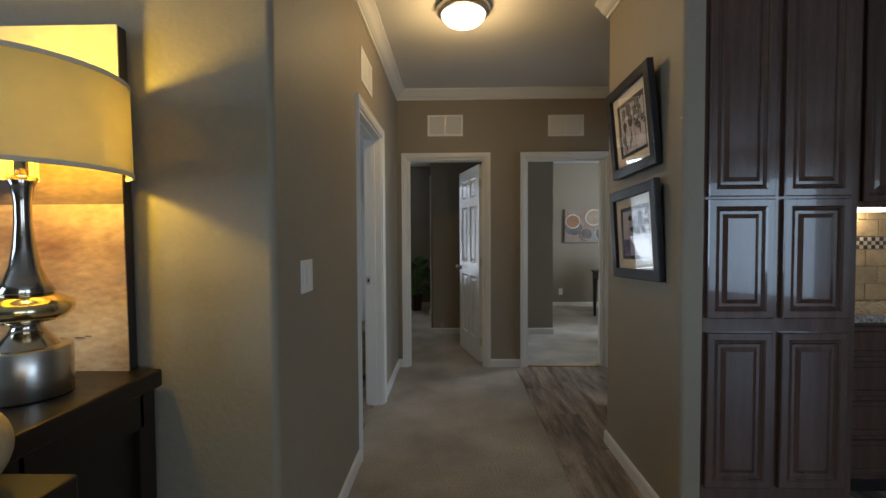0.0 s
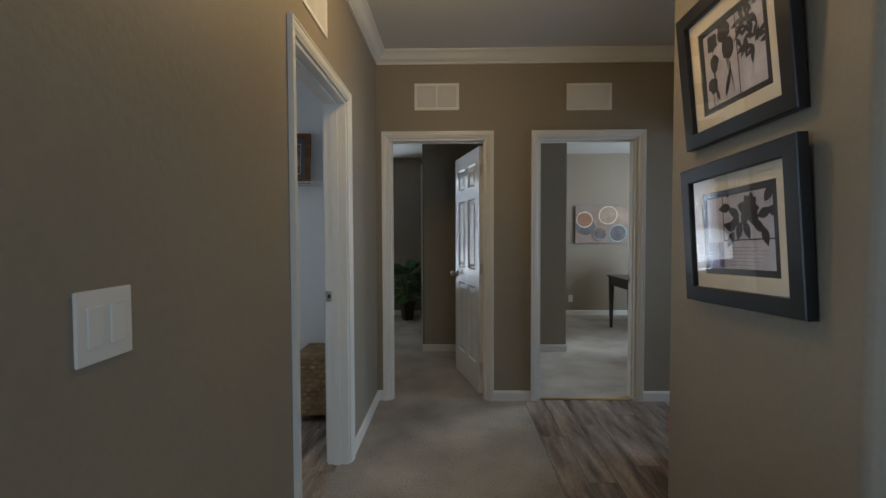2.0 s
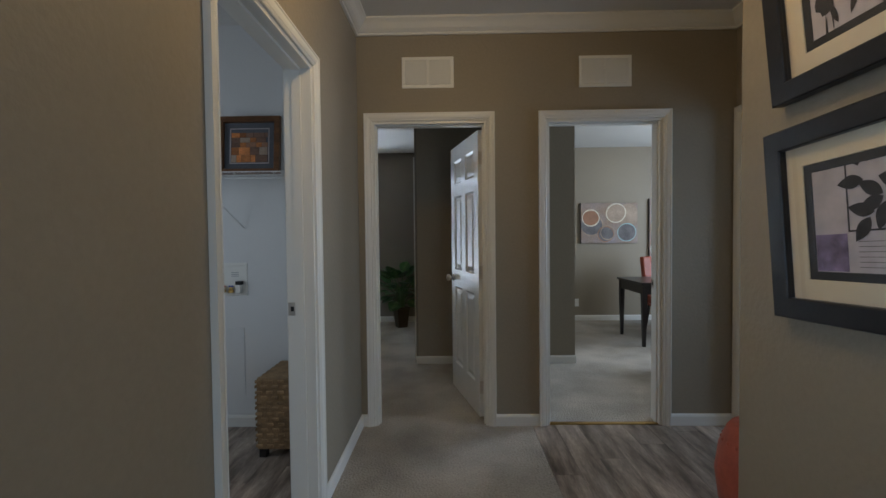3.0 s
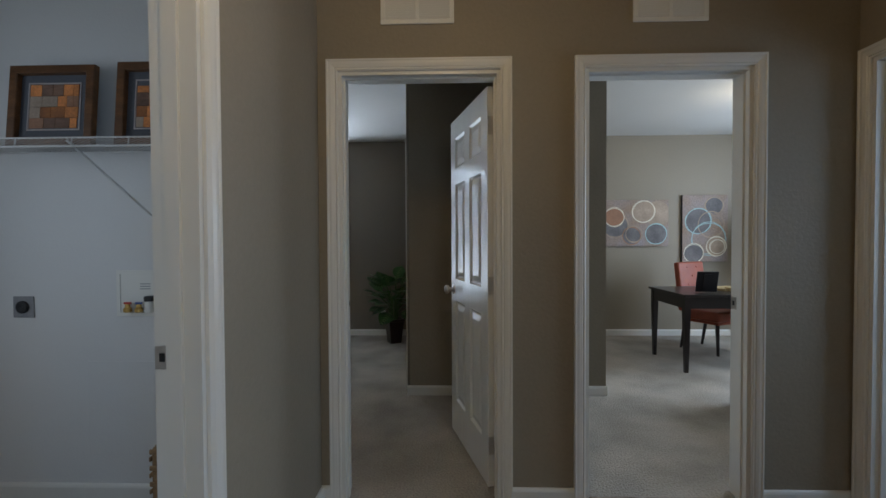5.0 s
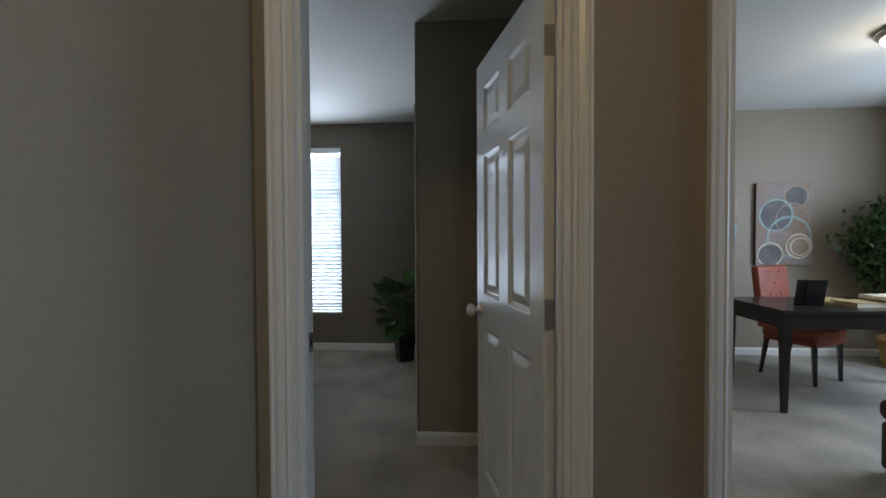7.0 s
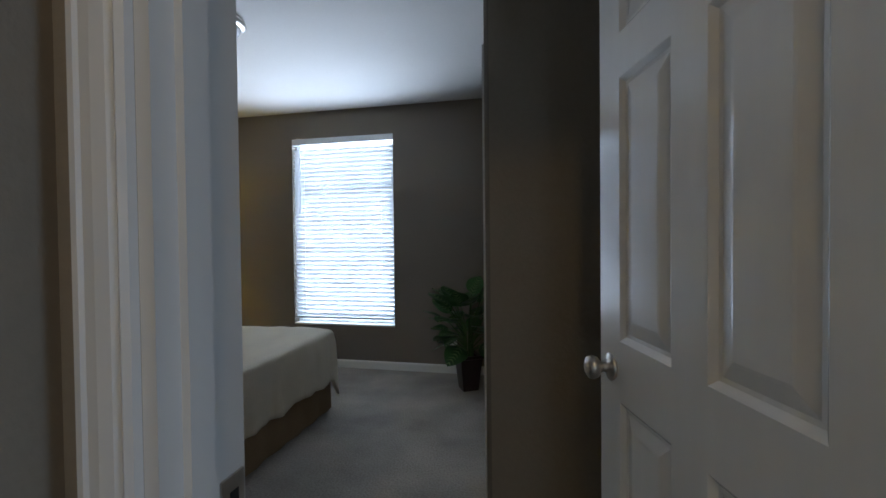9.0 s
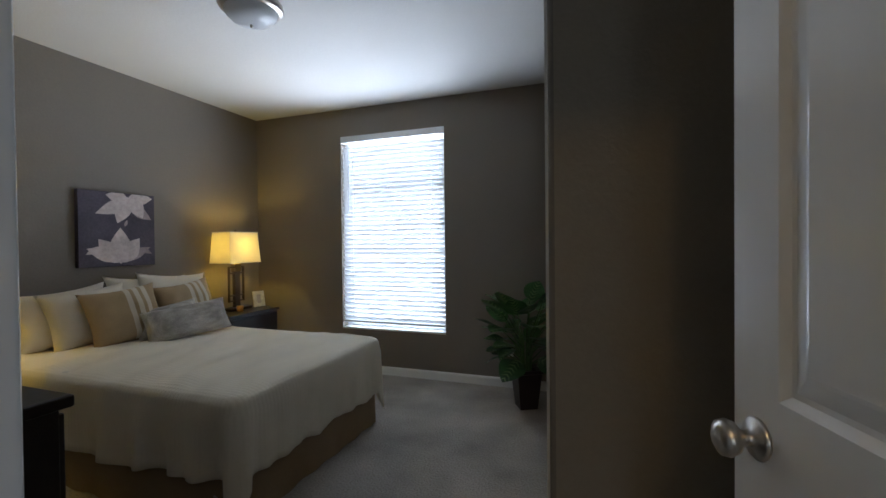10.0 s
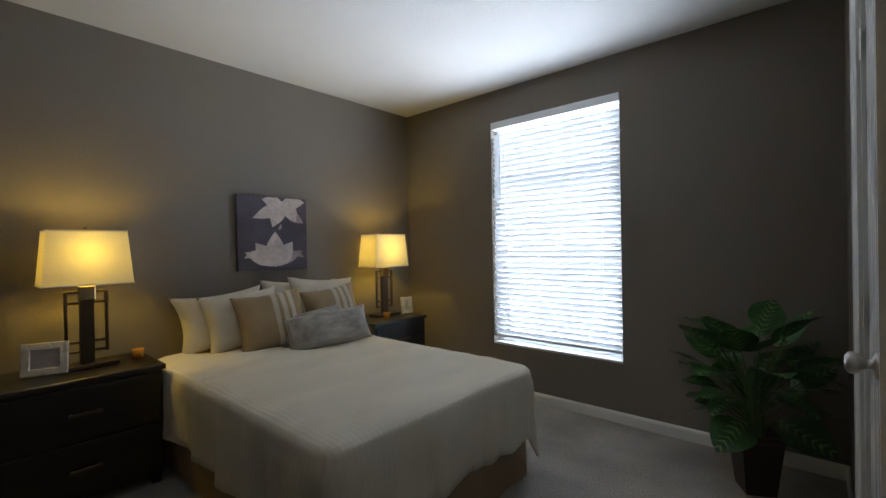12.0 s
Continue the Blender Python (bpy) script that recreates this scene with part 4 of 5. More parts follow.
def cab_door(parent, x, y, z, w, h, name="door"):
    d = part(name, rings(B(), w, h, [(i * min(1, w / 0.24, h / 0.24), u) for i, u in RP]), ESPRESSO, parent, m=pose(x, y, z))
    return d


pc = thing("pantry_cabinet", pose(0, 0, 0), "tall espresso wood pantry with raised-panel doors", "cabinet")
part("carcass", boxed(1.086, 1.715, 1.742, 2.515, 0.0, 2.70), ESPRESSO, pc)
for z0, z1 in ((0.235, 0.895), (0.955, 1.452), (1.462, 2.50)):
    cab_door(pc, 1.098, 1.742, z0, 0.272, z1 - z0)
    cab_door(pc, 1.405, 1.742, z0, 0.272, z1 - z0)
part("cornice", boxed(1.086, 1.715, 1.715, 1.742, 2.54, 2.70, 0.01), ESPRESSO, pc)


def base_unit(x, w):
    b = thing("base_cabinet", pose(x, 2.06, 0), "espresso wood drawer unit under a granite worktop", "cabinet", "kitchen base units")
    part("carcass", boxed(0, w - 0.002, 0, 0.455, 0.09, 0.872), ESPRESSO, b)
    part("plinth", boxed(0, w - 0.002, 0.05, 0.455, 0, 0.09), BLACKWOOD, b)
    for z, h in ((0.12, 0.17), (0.315, 0.17), (0.51, 0.17), (0.705, 0.15)):
        part("drawer", rings(B(), w - 0.05, h, [(0, 0), (0, 0.015), (0.004, 0.019), (0.022, 0.019), (0.028, 0.014), (0.034, 0.018)]), ESPRESSO, b, m=pose(0.025, 0, z))


for i in range(4):
    base_unit(1.717 + i * 0.6, 0.6)
wt = thing("worktop", pose(0, 0, 0), "speckled granite kitchen worktop", "worktop")
part("slab", boxed(1.717, 4.2, 2.03, 2.515, 0.873, 0.91, 0.006), GRANITE, wt)
for i in range(3):
    u = thing("wall_cabinet", pose(1.717 + i * 0.8, 2.18, 1.44), "dark espresso wall cabinet over the worktop", "cabinet", "kitchen wall units")
    part("carcass", boxed(0, 0.798, 0, 0.335, 0, 1.2), ESPRESSO, u)
    cab_door(u, 0.02, 0, 0.03, 0.37, 1.12)
    cab_door(u, 0.41, 0, 0.03, 0.37, 1.12)
    lt = part("under_light", boxed(0.2, 0.6, 0.05, 0.09, -0.02, -0.001, 0.003), DOME, u, "lit under-cabinet strip")
bs = thing("backsplash", pose(1.72, 2.52, 0.912), "honey stone tile backsplash with a mosaic band", "tiles", kind="structure")
part("grout", boxed(0, 2.4, -0.004, -0.001, 0, 0.526), GROUT, bs)
tb = part("tile", boxed(0, 0.146, -0.012, -0.004, 0, 0.096, 0.002, 1), TILE, bs, m=pose(0.002, 0, 0.002))
for j, z in enumerate((0.002, 0.102, 0.202, 0.378, 0.478)):
    for i in range(-1, 14):
        if (i, j) != (0, 0) and not (i < 0):
            o = again(tb, pose(0.002 + i * 0.15 + (0.07 if j % 2 else 0), 0, z))
            if j == 4:
                o.scale = (1, 1, 0.46)
md = part("mosaic_tile", boxed(0, 0.021, -0.012, -0.004, 0, 0.021, 0.001, 1), TILE_D, bs, m=pose(0.002, 0, 0.304))
ml = part("mosaic_tile", boxed(0, 0.021, -0.012, -0.004, 0, 0.021, 0.001, 1), TILE_L, bs, m=pose(0.025, 0, 0.304))
for i in range(40):
    for j in range(3):
        if (i, j) not in ((0, 0), (1, 0)):
            again(md if (i + j) % 2 == 0 else ml, pose(0.002 + i * 0.023, 0, 0.304 + j * 0.023))

# ---------------------------------------------------------------- niche
st = thing("garden_stool", pose(1.47, 3.14, 0), "coral red glazed stool with pierced sides", "stool")
part("body", lathe(B(), [(0.10, 0), (0.145, 0.01), (0.175, 0.10), (0.19, 0.22), (0.175, 0.34), (0.145, 0.42), (0.13, 0.44), (0.001, 0.445)], 40, close=False), CORAL, st, smooth=True)
for z in (0.06, 0.37):
    for i in range(22):
        a = 2 * math.pi * i / 22
        rr = 0.163
        s_ = B()
        lathe(s_, [(0.001, 0.006), (0.006, 0.004), (0.009, 0)], 8, close=False)
        part("stud", s_, CORAL, st, smooth=True, m=pose(rr * math.cos(a), rr * math.sin(a), z, 0, 90, math.degrees(a)))
# ---------------------------------------------------------------- laundry
sh = thing("wire_shelf", pose(0, 0, 0), "white coated wire shelf fixed to the laundry wall", "shelf")
bm = B()
for i in range(70):
    x = -2.48 + i * 0.026
    tube(bm, (x, 4.165, 1.695), (x, 3.875, 1.695), 0.0016, seg=5)
tagged(part("mesh", bm, WIRE, sh), "thin white wires")
for y, z in ((4.163, 1.692), (4.02, 1.692), (3.875, 1.692), (3.868, 1.655)):
    part("rail", tube(B(), (-2.49, y, z), (-0.64, y, z), 0.0035, seg=6), WIRE, sh)
for i in range(8):
    x = -2.4 + i * 0.24
    part("lip_tie", tube(B(), (x, 3.875, 1.695), (x, 3.868, 1.655), 0.0028, seg=5), WIRE, sh)
for x in (-2.35, -1.47, -0.85):
    part("brace", tube(B(), (x, 3.88, 1.685), (x + 0.18, 4.166, 1.360), 0.0055, seg=6), WIRE, sh)


def patch_art(x, w, h, label):
    e = thing("framed_print", pose(x, 4.075, 1.700, -5), label, "picture", "patchwork prints on the shelf")
    part("frame", frame_ring(w, h, 0.038, 0, 0.030), WALNUT, e, "walnut frame")
    part("backing", boxed(0.004, w - 0.004, -0.004, 0.003, 0.004, h - 0.004), SLATEM, e, "slate mat")
    part("fillet", frame_ring(w - 0.15, h - 0.15, 0.006, 0.004, 0.009, 0.001), PRINT, e, m=pose(0.075, 0, 0.075))
    random.seed(int(abs(x) * 100))
    z = 0.085
    while z < h - 0.11:
        hh = random.uniform(0.03, 0.055)
        xx = 0.085
        while xx < w - 0.10:
            ww = min(random.uniform(0.03, 0.08), w - 0.085 - xx)
            part("patch", boxed(xx, xx + ww - 0.002, -0.008, -0.004, z, min(z + hh - 0.002, h - 0.085)), random.choice([PATCHO, PATCHO, ARTTAN, PICDARK, ARTRUST]), e)
            xx += ww
        z += hh


patch_art(-1.91, 0.40, 0.375, "walnut-framed orange patchwork print on a wire shelf")
patch_art(-1.405, 0.41, 0.385, "walnut-framed orange patchwork print on a wire shelf")
do = thing("dryer_outlet", pose(-1.963, 4.17, 0.945), "grey square dryer outlet plate with black socket", "outlet")
part("plate", boxed(-0.052, 0.052, -0.006, 0, -0.052, 0.052, 0.003), PLATE_G, do)
part("socket", lathe(B(), [(0.030, 0), (0.030, 0.010), (0.024, 0.012), (0.001, 0.006)], 24, close=False), RUBBER, do, smooth=True, m=pose(0, -0.006, 0, 90))
wb = thing("washer_box", pose(-1.499, 4.17, 0.900), "white recessed washer valve box in the wall", "valve box")
part("flange", frame_ring(0.225, 0.222, 0.018, 0.0, 0.006, 0.001), PLATE, wb)
part("back", boxed(0.016, 0.209, -0.0015, -0.0005, 0.016, 0.206), PLATE, wb)
for x, c in ((0.065, RED), (0.120, BLUE)):
    v = part("valve", lathe(B(), [(0.010, 0), (0.018, 0.004), (0.018, 0.018), (0.012, 0.026), (0.010, 0.04)], 16), BRASSV, wb, "brass valve", m=pose(x, -0.02, 0.02))
    part("valve_handle", boxed(-0.016, 0.016, -0.006, 0.006, 0.040, 0.050, 0.002), c, v)
part("drain", boxed(0.160, 0.190, -0.04, -0.002, 0.02, 0.075, 0.004), PLATE, wb)
part("drain_cap", boxed(0.158, 0.198, -0.042, -0.002, 0.075, 0.10, 0.004), RUBBER, wb)
for i in range(3):
    part("notice_line", boxed(0.115, 0.165, -0.0022, -0.0016, 0.13 + i * 0.012, 0.134 + i * 0.012), PLATE_G, wb)
ap = thing("access_panel", pose(-1.649, 4.17, 0.22), "white flush access panel low on the wall", "panel")
part("panel", boxed(0, 0.345, -0.004, -0.0005, 0, 0.46, 0.002), WHITE_WALL, ap)

wo = thing("woven_ottoman", pose(-0.84, 3.93, 0), "brown seagrass woven cube ottoman with black feet", "ottoman")
part("core", boxed(-0.195, 0.195, -0.195, 0.195, 0.05, 0.468, 0.012), WICKER, wo)
wp = None
for k, (nx, ny, turn) in enumerate(((0, -1, 0), (-1, 0, 270), (1, 0, 90))):
    for j in range(13):
        for i in range(12):
            if (i + j) % 2:
                continue
            m = pose(nx * 0.1955, ny * 0.1955, 0, 0, 0, turn) @ pose(-0.178 + i * 0.0324, 0, 0.075 + j * 0.0315, 0, 0, 0)
            if wp is None:
                wp = part("strand", boxed(-0.020, 0.020, -0.007, 0.002, -0.010, 0.010, 0.004, 1), WICKER, wo, m=m)
            else:
                again(wp, m)
for x in (-0.165, 0.165):
    for y in (-0.165, 0.165):
        part("foot", boxed(x - 0.022, x + 0.022, y - 0.022, y + 0.022, 0, 0.052, 0.004), BLACKWOOD, wo)


# ---------------------------------------------------------------- bedroom
def rounded(hx, hy, r, n=120):
    """Points and outward normals round a rectangle with rounded corners, evenly by angle steps."""
    segs = []
    per = 2 * (2 * hx - 2 * r) + 2 * (2 * hy - 2 * r) + 2 * math.pi * r
    out = []
    for i in range(n):
        s = per * i / n
        for cx, cy, a0, lx in ((hx - r, hy - r, 0, 2 * hx - 2 * r), (-(hx - r), hy - r, 90, 2 * hy - 2 * r), (-(hx - r), -(hy - r), 180, 2 * hx - 2 * r), (hx - r, -(hy - r), 270, 2 * hy - 2 * r)):
            arc = math.pi * r / 2
            if s < arc:
                a = radians(a0) + s / r
                out.append((cx + r * math.cos(a), cy + r * math.sin(a), math.cos(a), math.sin(a)))
                break
            s -= arc
            if s < lx:
                a = radians(a0 + 90)
                out.append((cx + r * math.cos(a) - s * math.sin(a), cy + r * math.sin(a) + s * math.cos(a), math.cos(a), math.sin(a)))
                break
            s -= lx
    return out


def bed():
    e = thing("bed", pose(-2.485, 6.20, 0), "made bed with ivory coverlet and tan skirt", "bed")
    hx, hy, top = 0.965, 0.665, 0.605
    part("box_spring", boxed(-hx + 0.03, hx - 0.05, -hy + 0.04, hy - 0.04, 0.12, 0.36, 0.02), LINEN, e)
    part("mattress", boxed(-hx + 0.02, hx - 0.035, -hy + 0.03, hy - 0.03, 0.36, top - 0.02, 0.04, 3), LINEN, e)
    n = 360
    base = rounded(hx, hy, 0.09, n)
    # skirt with pleats
    bm = B()
    sk = []
    for zi, z in enumerate((0.36, 0.24, 0.12, 0.008)):
        row = []
        for i, (x, y, nx, ny) in enumerate(base):
            wv = 0.006 * math.sin(i * 0.55) * (zi / 3) + 0.010 * noise.noise((x * 4, y * 4, zi * 0.4)) * (zi / 3)
            row.append(bm.verts.new((x - nx * (0.035 - wv), y - ny * (0.035 - wv), z)))
        sk.append(row)
    for a, b in zip(sk, sk[1:]):
        for i in range(n):
            bm.faces.new((a[i], a[(i + 1) % n], b[(i + 1) % n], b[i]))
    part("bed_skirt", bm, SKIRT, e, "tan gathered skirt", True)
    # coverlet: rings from the middle out, over the edge and down
    bm = B()
    rows = []
    steps = [("t", k / 26) for k in range(2, 26)] + [("e", a) for a in (15, 35, 55, 75, 90)] + [("s", k / 9) for k in range(1, 10)]
    for kind, v in steps:
        row = []
        for i, (x, y, nx, ny) in enumerate(base):
            corner = abs(nx * ny) * 2
            foot = max(0.0, nx)
            drop = 0.315 + 0.022 * noise.noise((x * 1.6, y * 1.6, 3.0)) + 0.14 * corner * (1 if x > 0 else 0.2)
            fold = noise.noise((x * 5.0, y * 5.0, 7.0)) + 0.6 * noise.noise((x * 11.0, y * 11.0, 2.0))
            if kind == "t":
                px, py = x * v - nx * 0.045 * v, y * v - ny * 0.045 * v
                pz = top + 0.014 * noise.noise((px * 2.2, py * 2.2, 1.0)) + 0.017 * noise.noise((px * 7 + py * 3, py * 2.0 - px, 5.0)) - 0.012 * max(0, v - 0.8) / 0.2
            elif kind == "e":
                a = radians(v)
                px, py = x - nx * 0.045 * (1 - math.sin(a)), y - ny * 0.045 * (1 - math.sin(a))
                pz = top - 0.012 - 0.045 * (1 - math.cos(a)) + 0.004 * noise.noise((x * 9, y * 9, 1.5))
            else:
                flare = 0.010 + 0.045 * corner * v + v * (0.042 * fold + 0.014 * math.sin((x + y * 1.3) * 17 + 4 * fold))
                px, py = x + nx * flare, y + ny * flare
                pz = top - 0.057 - drop * v
            row.append(bm.verts.new((px, py, pz)))
        rows.append(row)
    for a, b in zip(rows, rows[1:]):
        for i in range(n):
            bm.faces.new((a[i], a[(i + 1) % n], b[(i + 1) % n], b[i]))
    bm.faces.new(rows[0])
    cv_ = part("coverlet", bm, COVER, e, "ivory woven coverlet hanging to mid height", True)
    md_ = cv_.modifiers.new("thick", "SOLIDIFY")
    md_.thickness, md_.offset = 0.006, -1


bed()


def cushion(name, w, h, t, material, m, label, stripes=(), ear=0.06, category="pillow"):
    """A stuffed cushion lying in the xz plane, its front towards -y, standing on z = 0."""
    e = thing(name, m, label, category)
    n = 22

    def surf(u, v, s, off=0.0):
        k = (1 - abs(u) ** 3.2) ** 0.55 * (1 - abs(v) ** 3.2) ** 0.55
        pull = 1 - ear * ((1 - u * u) * abs(v) ** 3 + (1 - v * v) * abs(u) ** 3) * 1.0
        wr = 0.010 * noise.noise((u * 2.5 + w * 9, v * 2.5, s + t * 7))
        x = u * w / 2 * (1 - ear * (1 - v * v) * abs(u) ** 2)
        z = h / 2 + v * h / 2 * (1 - ear * (1 - u * u) * abs(v) ** 2)
        return (x, s * (t / 2 * k + 0.004 + wr * k + off * (0.3 + 0.7 * min(1, k * 3))), z)
    bm = B()
    for s in (-1, 1):
        g = [[bm.verts.new(surf(-1 + 2 * i / n, -1 + 2 * j / n, s)) for j in range(n + 1)] for i in range(n + 1)]
        for i in range(n):
            for j in range(n):
                bm.faces.new((g[i][j], g[i + 1][j], g[i + 1][j + 1], g[i][j + 1]))
    bmesh.ops.remove_doubles(bm, verts=bm.verts, dist=0.0095)
    part("cover", bm, material, e, smooth=True)
    for a, b in stripes:
        bm = B()
        g = [[bm.verts.new(surf(a + (b - a) * i / 3, -0.97 + 1.94 * j / n, -1, 0.002)) for j in range(n + 1)] for i in range(4)]
        for i in range(3):
            for j in range(n):
                bm.faces.new((g[i][j], g[i + 1][j], g[i + 1][j + 1], g[i][j + 1]))
        part("stripe", bm, STRIPE, e, "cream woven stripe", True)
    return e


def lean(x, y, z, turn, back, roll=0):
    return pose(x, y, z, 0, 0, turn) @ pose(0, 0, 0, -back) @ pose(0, 0, 0, 0, roll, 0)


ST3 = ((0.02, 0.16), (0.26, 0.40), (0.50, 0.64))
cushion("pillow", 0.60, 0.40, 0.17, LINEN, lean(-3.34, 5.98, 0.585, 90, 14, -4), "ivory sleeping pillow propped against the wall", ear=0.16)
cushion("pillow", 0.66, 0.42, 0.17, LINEN, lean(-3.36, 6.55, 0.60, 90, 12, 3), "ivory sleeping pillow propped against the wall", ear=0.14)
cushion("pillow", 0.52, 0.40, 0.17, LINEN, lean(-3.20, 6.07, 0.59, 86, 20, -5), "ivory square pillow in front of others", ear=0.13)
cushion("pillow", 0.54, 0.44, 0.16, LINEN, lean(-3.22, 6.64, 0.60, 84, 14, 4), "ivory pillow with white piping", ear=0.12)
cushion("cushion", 0.46, 0.40, 0.16, TAN, lean(-3.02, 6.17, 0.59, 78, 22, -6), "tan cushion with cream woven stripes", ST3, ear=0.11, category="cushion")
cushion("cushion", 0.44, 0.38, 0.16, TAN, lean(-3.05, 6.66, 0.60, 82, 18, -7), "tan cushion with cream woven stripes", ST3, ear=0.11, category="cushion")
cushion("cushion", 0.42, 0.22, 0.12, GREYC, lean(-2.93, 6.38, 0.615, 70, 20, -9), "grey patterned lumbar cushion", category="cushion")
cushion("cushion", 0.56, 0.24, 0.14, GREYC, lean(-2.80, 6.43, 0.60, 70, 24, -6), "grey wood-grain patterned lumbar cushion", ear=0.05, category="cushion")


def pull_bm(w=0.13):
    bm = B()
    box(bm, -w / 2, w / 2, -0.030, -0.022, -0.008, 0.008, 0.002, 1)
    for x in (-w / 2 + 0.012, w / 2 - 0.012):
        box(bm, x - 0.005, x + 0.005, -0.022, 0, -0.005, 0.005)
    return bm


def chest(name, m, w, d, h, rows, cols, label, category, legs=0.06, group=""):
    """A chest of drawers facing -y, its back at y = d."""
    e = thing(name, m, label, category, group)
    part("body", boxed(0, w, 0.012, d, legs, h - 0.028, 0.003), BLACKWOOD, e)
    part("top", boxed(-0.012, w + 0.012, -0.012, d, h - 0.028, h, 0.006), BLACKWOOD, e)
    for x in (0.01, w - 0.055):
        for y in (0.02, d - 0.06):
            part("foot", boxed(x, x + 0.045, y, y + 0.045, 0, legs, 0.003), BLACKWOOD, e)
    ch, cw = (h - 0.028 - legs - 0.02) / rows, (w - 0.02) / cols
    for i in range(rows):
        for j in range(cols):
            x0, z0 = 0.01 + j * cw + 0.005, legs + 0.01 + i * ch + 0.005
            dr = part("drawer", boxed(x0, x0 + cw - 0.01, -0.006, 0.012, z0, z0 + ch - 0.01, 0.004), BLACKWOOD, e)
            part("handle", pull_bm(), BRONZE, dr, "dark bronze bar pull", m=pose(x0 + cw / 2, -0.006, z0 + ch / 2))
    return e


chest("nightstand", pose(-3.03, 4.83, 0, 0, 0, 90), 0.68, 0.45, 0.64, 2, 1, "black-stained nightstand with two bronze-pulled drawers", "nightstand", group="nightstands beside the bed")
chest("nightstand", pose(-3.03, 6.98, 0, 0, 0, 90), 0.58, 0.45, 0.64, 2, 1, "black-stained nightstand in the room corner", "nightstand", group="nightstands beside the bed")
chest("dresser", pose(-1.19, 4.755, 0, 0, 0, 180), 1.30, 0.46, 0.92, 4, 2, "black-stained dresser with bronze bar pulls", "dresser")


def night_lamp(x, y):
    e = thing("table_lamp", pose(x, y, 0.642), "lit bronze lattice lamp with rectangular ivory shade", "lamp", "lamps on the nightstands")
    part("base", boxed(-0.06, 0.06, -0.13, 0.13, 0, 0.022, 0.004), BRONZE, e)
    part("stem", boxed(-0.018, 0.018, -0.03, 0.03, 0.022, 0.395, 0.003), BRONZE, e, "dark wooden stem")
    part("cap", boxed(-0.025, 0.025, -0.036, 0.036, 0.355, 0.43, 0.004), BRASSY, e, "amber glass cap")
    for s in (-1, 1):
        part("upright", boxed(-0.008, 0.008, s * 0.085 - 0.007, s * 0.085 + 0.007, 0.075, 0.40, 0.001, 1), BRONZE, e)
    for z in (0.078, 0.128, 0.335, 0.392):
        part("crossbar", boxed(-0.0075, 0.0075, -0.085, 0.085, z, z + 0.013, 0.001, 1), BRONZE, e)
    bm = B()
    a, b, c, d = 0.105, 0.165, 0.118, 0.188
    lo = [bm.verts.new((x_, y_, 0.44)) for x_, y_ in ((-c, -d), (c, -d), (c, d), (-c, d))]
    hi = [bm.verts.new((x_, y_, 0.72)) for x_, y_ in ((-a, -b), (a, -b), (a, b), (-a, b))]
    for i in range(4):
        bm.faces.new((lo[i], lo[(i + 1) % 4], hi[(i + 1) % 4], hi[i]))
    shade = part("shade", bm, SHADE_W, e, "glowing ivory linen shade")
    for z, q in ((0.44, (c, d)), (0.72, (a, b))):
        bm = B()
        for p0, p1 in (((-q[0], -q[1]), (q[0], -q[1])), ((q[0], -q[1]), (q[0], q[1])), ((q[0], q[1]), (-q[0], q[1])), ((-q[0], q[1]), (-q[0], -q[1]))):
            tube(bm, (*p0, z), (*p1, z), 0.004, seg=6)
        part("shade_trim", bm, LINEN, shade)
    part("finial", lathe(B(), [(0.002, 0.70), (0.003, 0.725), (0.008, 0.73), (0.008, 0.738), (0.001, 0.742)], 12, close=False), BRONZE, e, smooth=True)


night_lamp(-3.28, 5.23)
night_lamp(-3.28, 7.30)


def photo(m, w, h, label):
    e = thing("photo_frame", m, label, "photo frame")
    part("frame", frame_ring(w, h, 0.035, 0.0, 0.016), SHELLF, e, "pearl inlay frame")
    part("picture", boxed(0.03, w - 0.03, -0.006, 0.0, 0.03, h - 0.03), PRINT, e)
    part("easel", boxed(w / 2 - 0.03, w / 2 + 0.03, 0.0, 0.004, 0, h * 0.75), BLACK, e, m=pose(0, 0.003, 0.002, 0))


photo(pose(-3.26, 4.97, 0.642, 0, 0, 72) @ pose(0, 0, 0.002, -12), 0.18, 0.16, "pearl-inlaid photo frame standing on a nightstand")
photo(pose(-3.22, 7.45, 0.642, 0, 0, 70) @ pose(0, 0, 0.002, -12), 0.11, 0.15, "small silver photo frame standing on a nightstand")
for x, y, c in ((-3.30, 5.46, 1.0), (-3.16, 7.22, 1.0)):
    v = tagged(new("votive_candle", finish(lathe(B(), [(0.001, 0), (0.026, 0), (0.030, 0.05), (0.027, 0.05), (0.024, 0.035), (0.001, 0.035)], 20, close=False), "votive_candle", AMBER, True)), "amber glass votive on a black nightstand", "candle", "votives on the nightstands")
    v.location = (x, y, 0.641)


def leaf_mesh(length, width, droop, fold):
    bm = B()
    n, k = 10, 3
    g = []
    for i in range(n + 1):
        s = i / n
        wv = width * math.sin(math.pi * min(1, s ** 0.8)) ** 0.8 if 0 < s < 1 else 0.001
        row = []
        for j in range(-k, k + 1):
            q = j / k
            row.append(bm.verts.new((length * (s - 0.12 * droop * s * s), q * wv * (1 - 0.1 * fold), -droop * length * s * s * 0.55 + abs(q) * wv * fold + 0.004 * math.sin(9 * s + j))))
        g.append(row)
    for i in range(n):
        for j in range(2 * k):
            bm.faces.new((g[i][j], g[i + 1][j], g[i + 1][j + 1], g[i][j + 1]))
    return finish(bm, "leaf", LEAF, True)


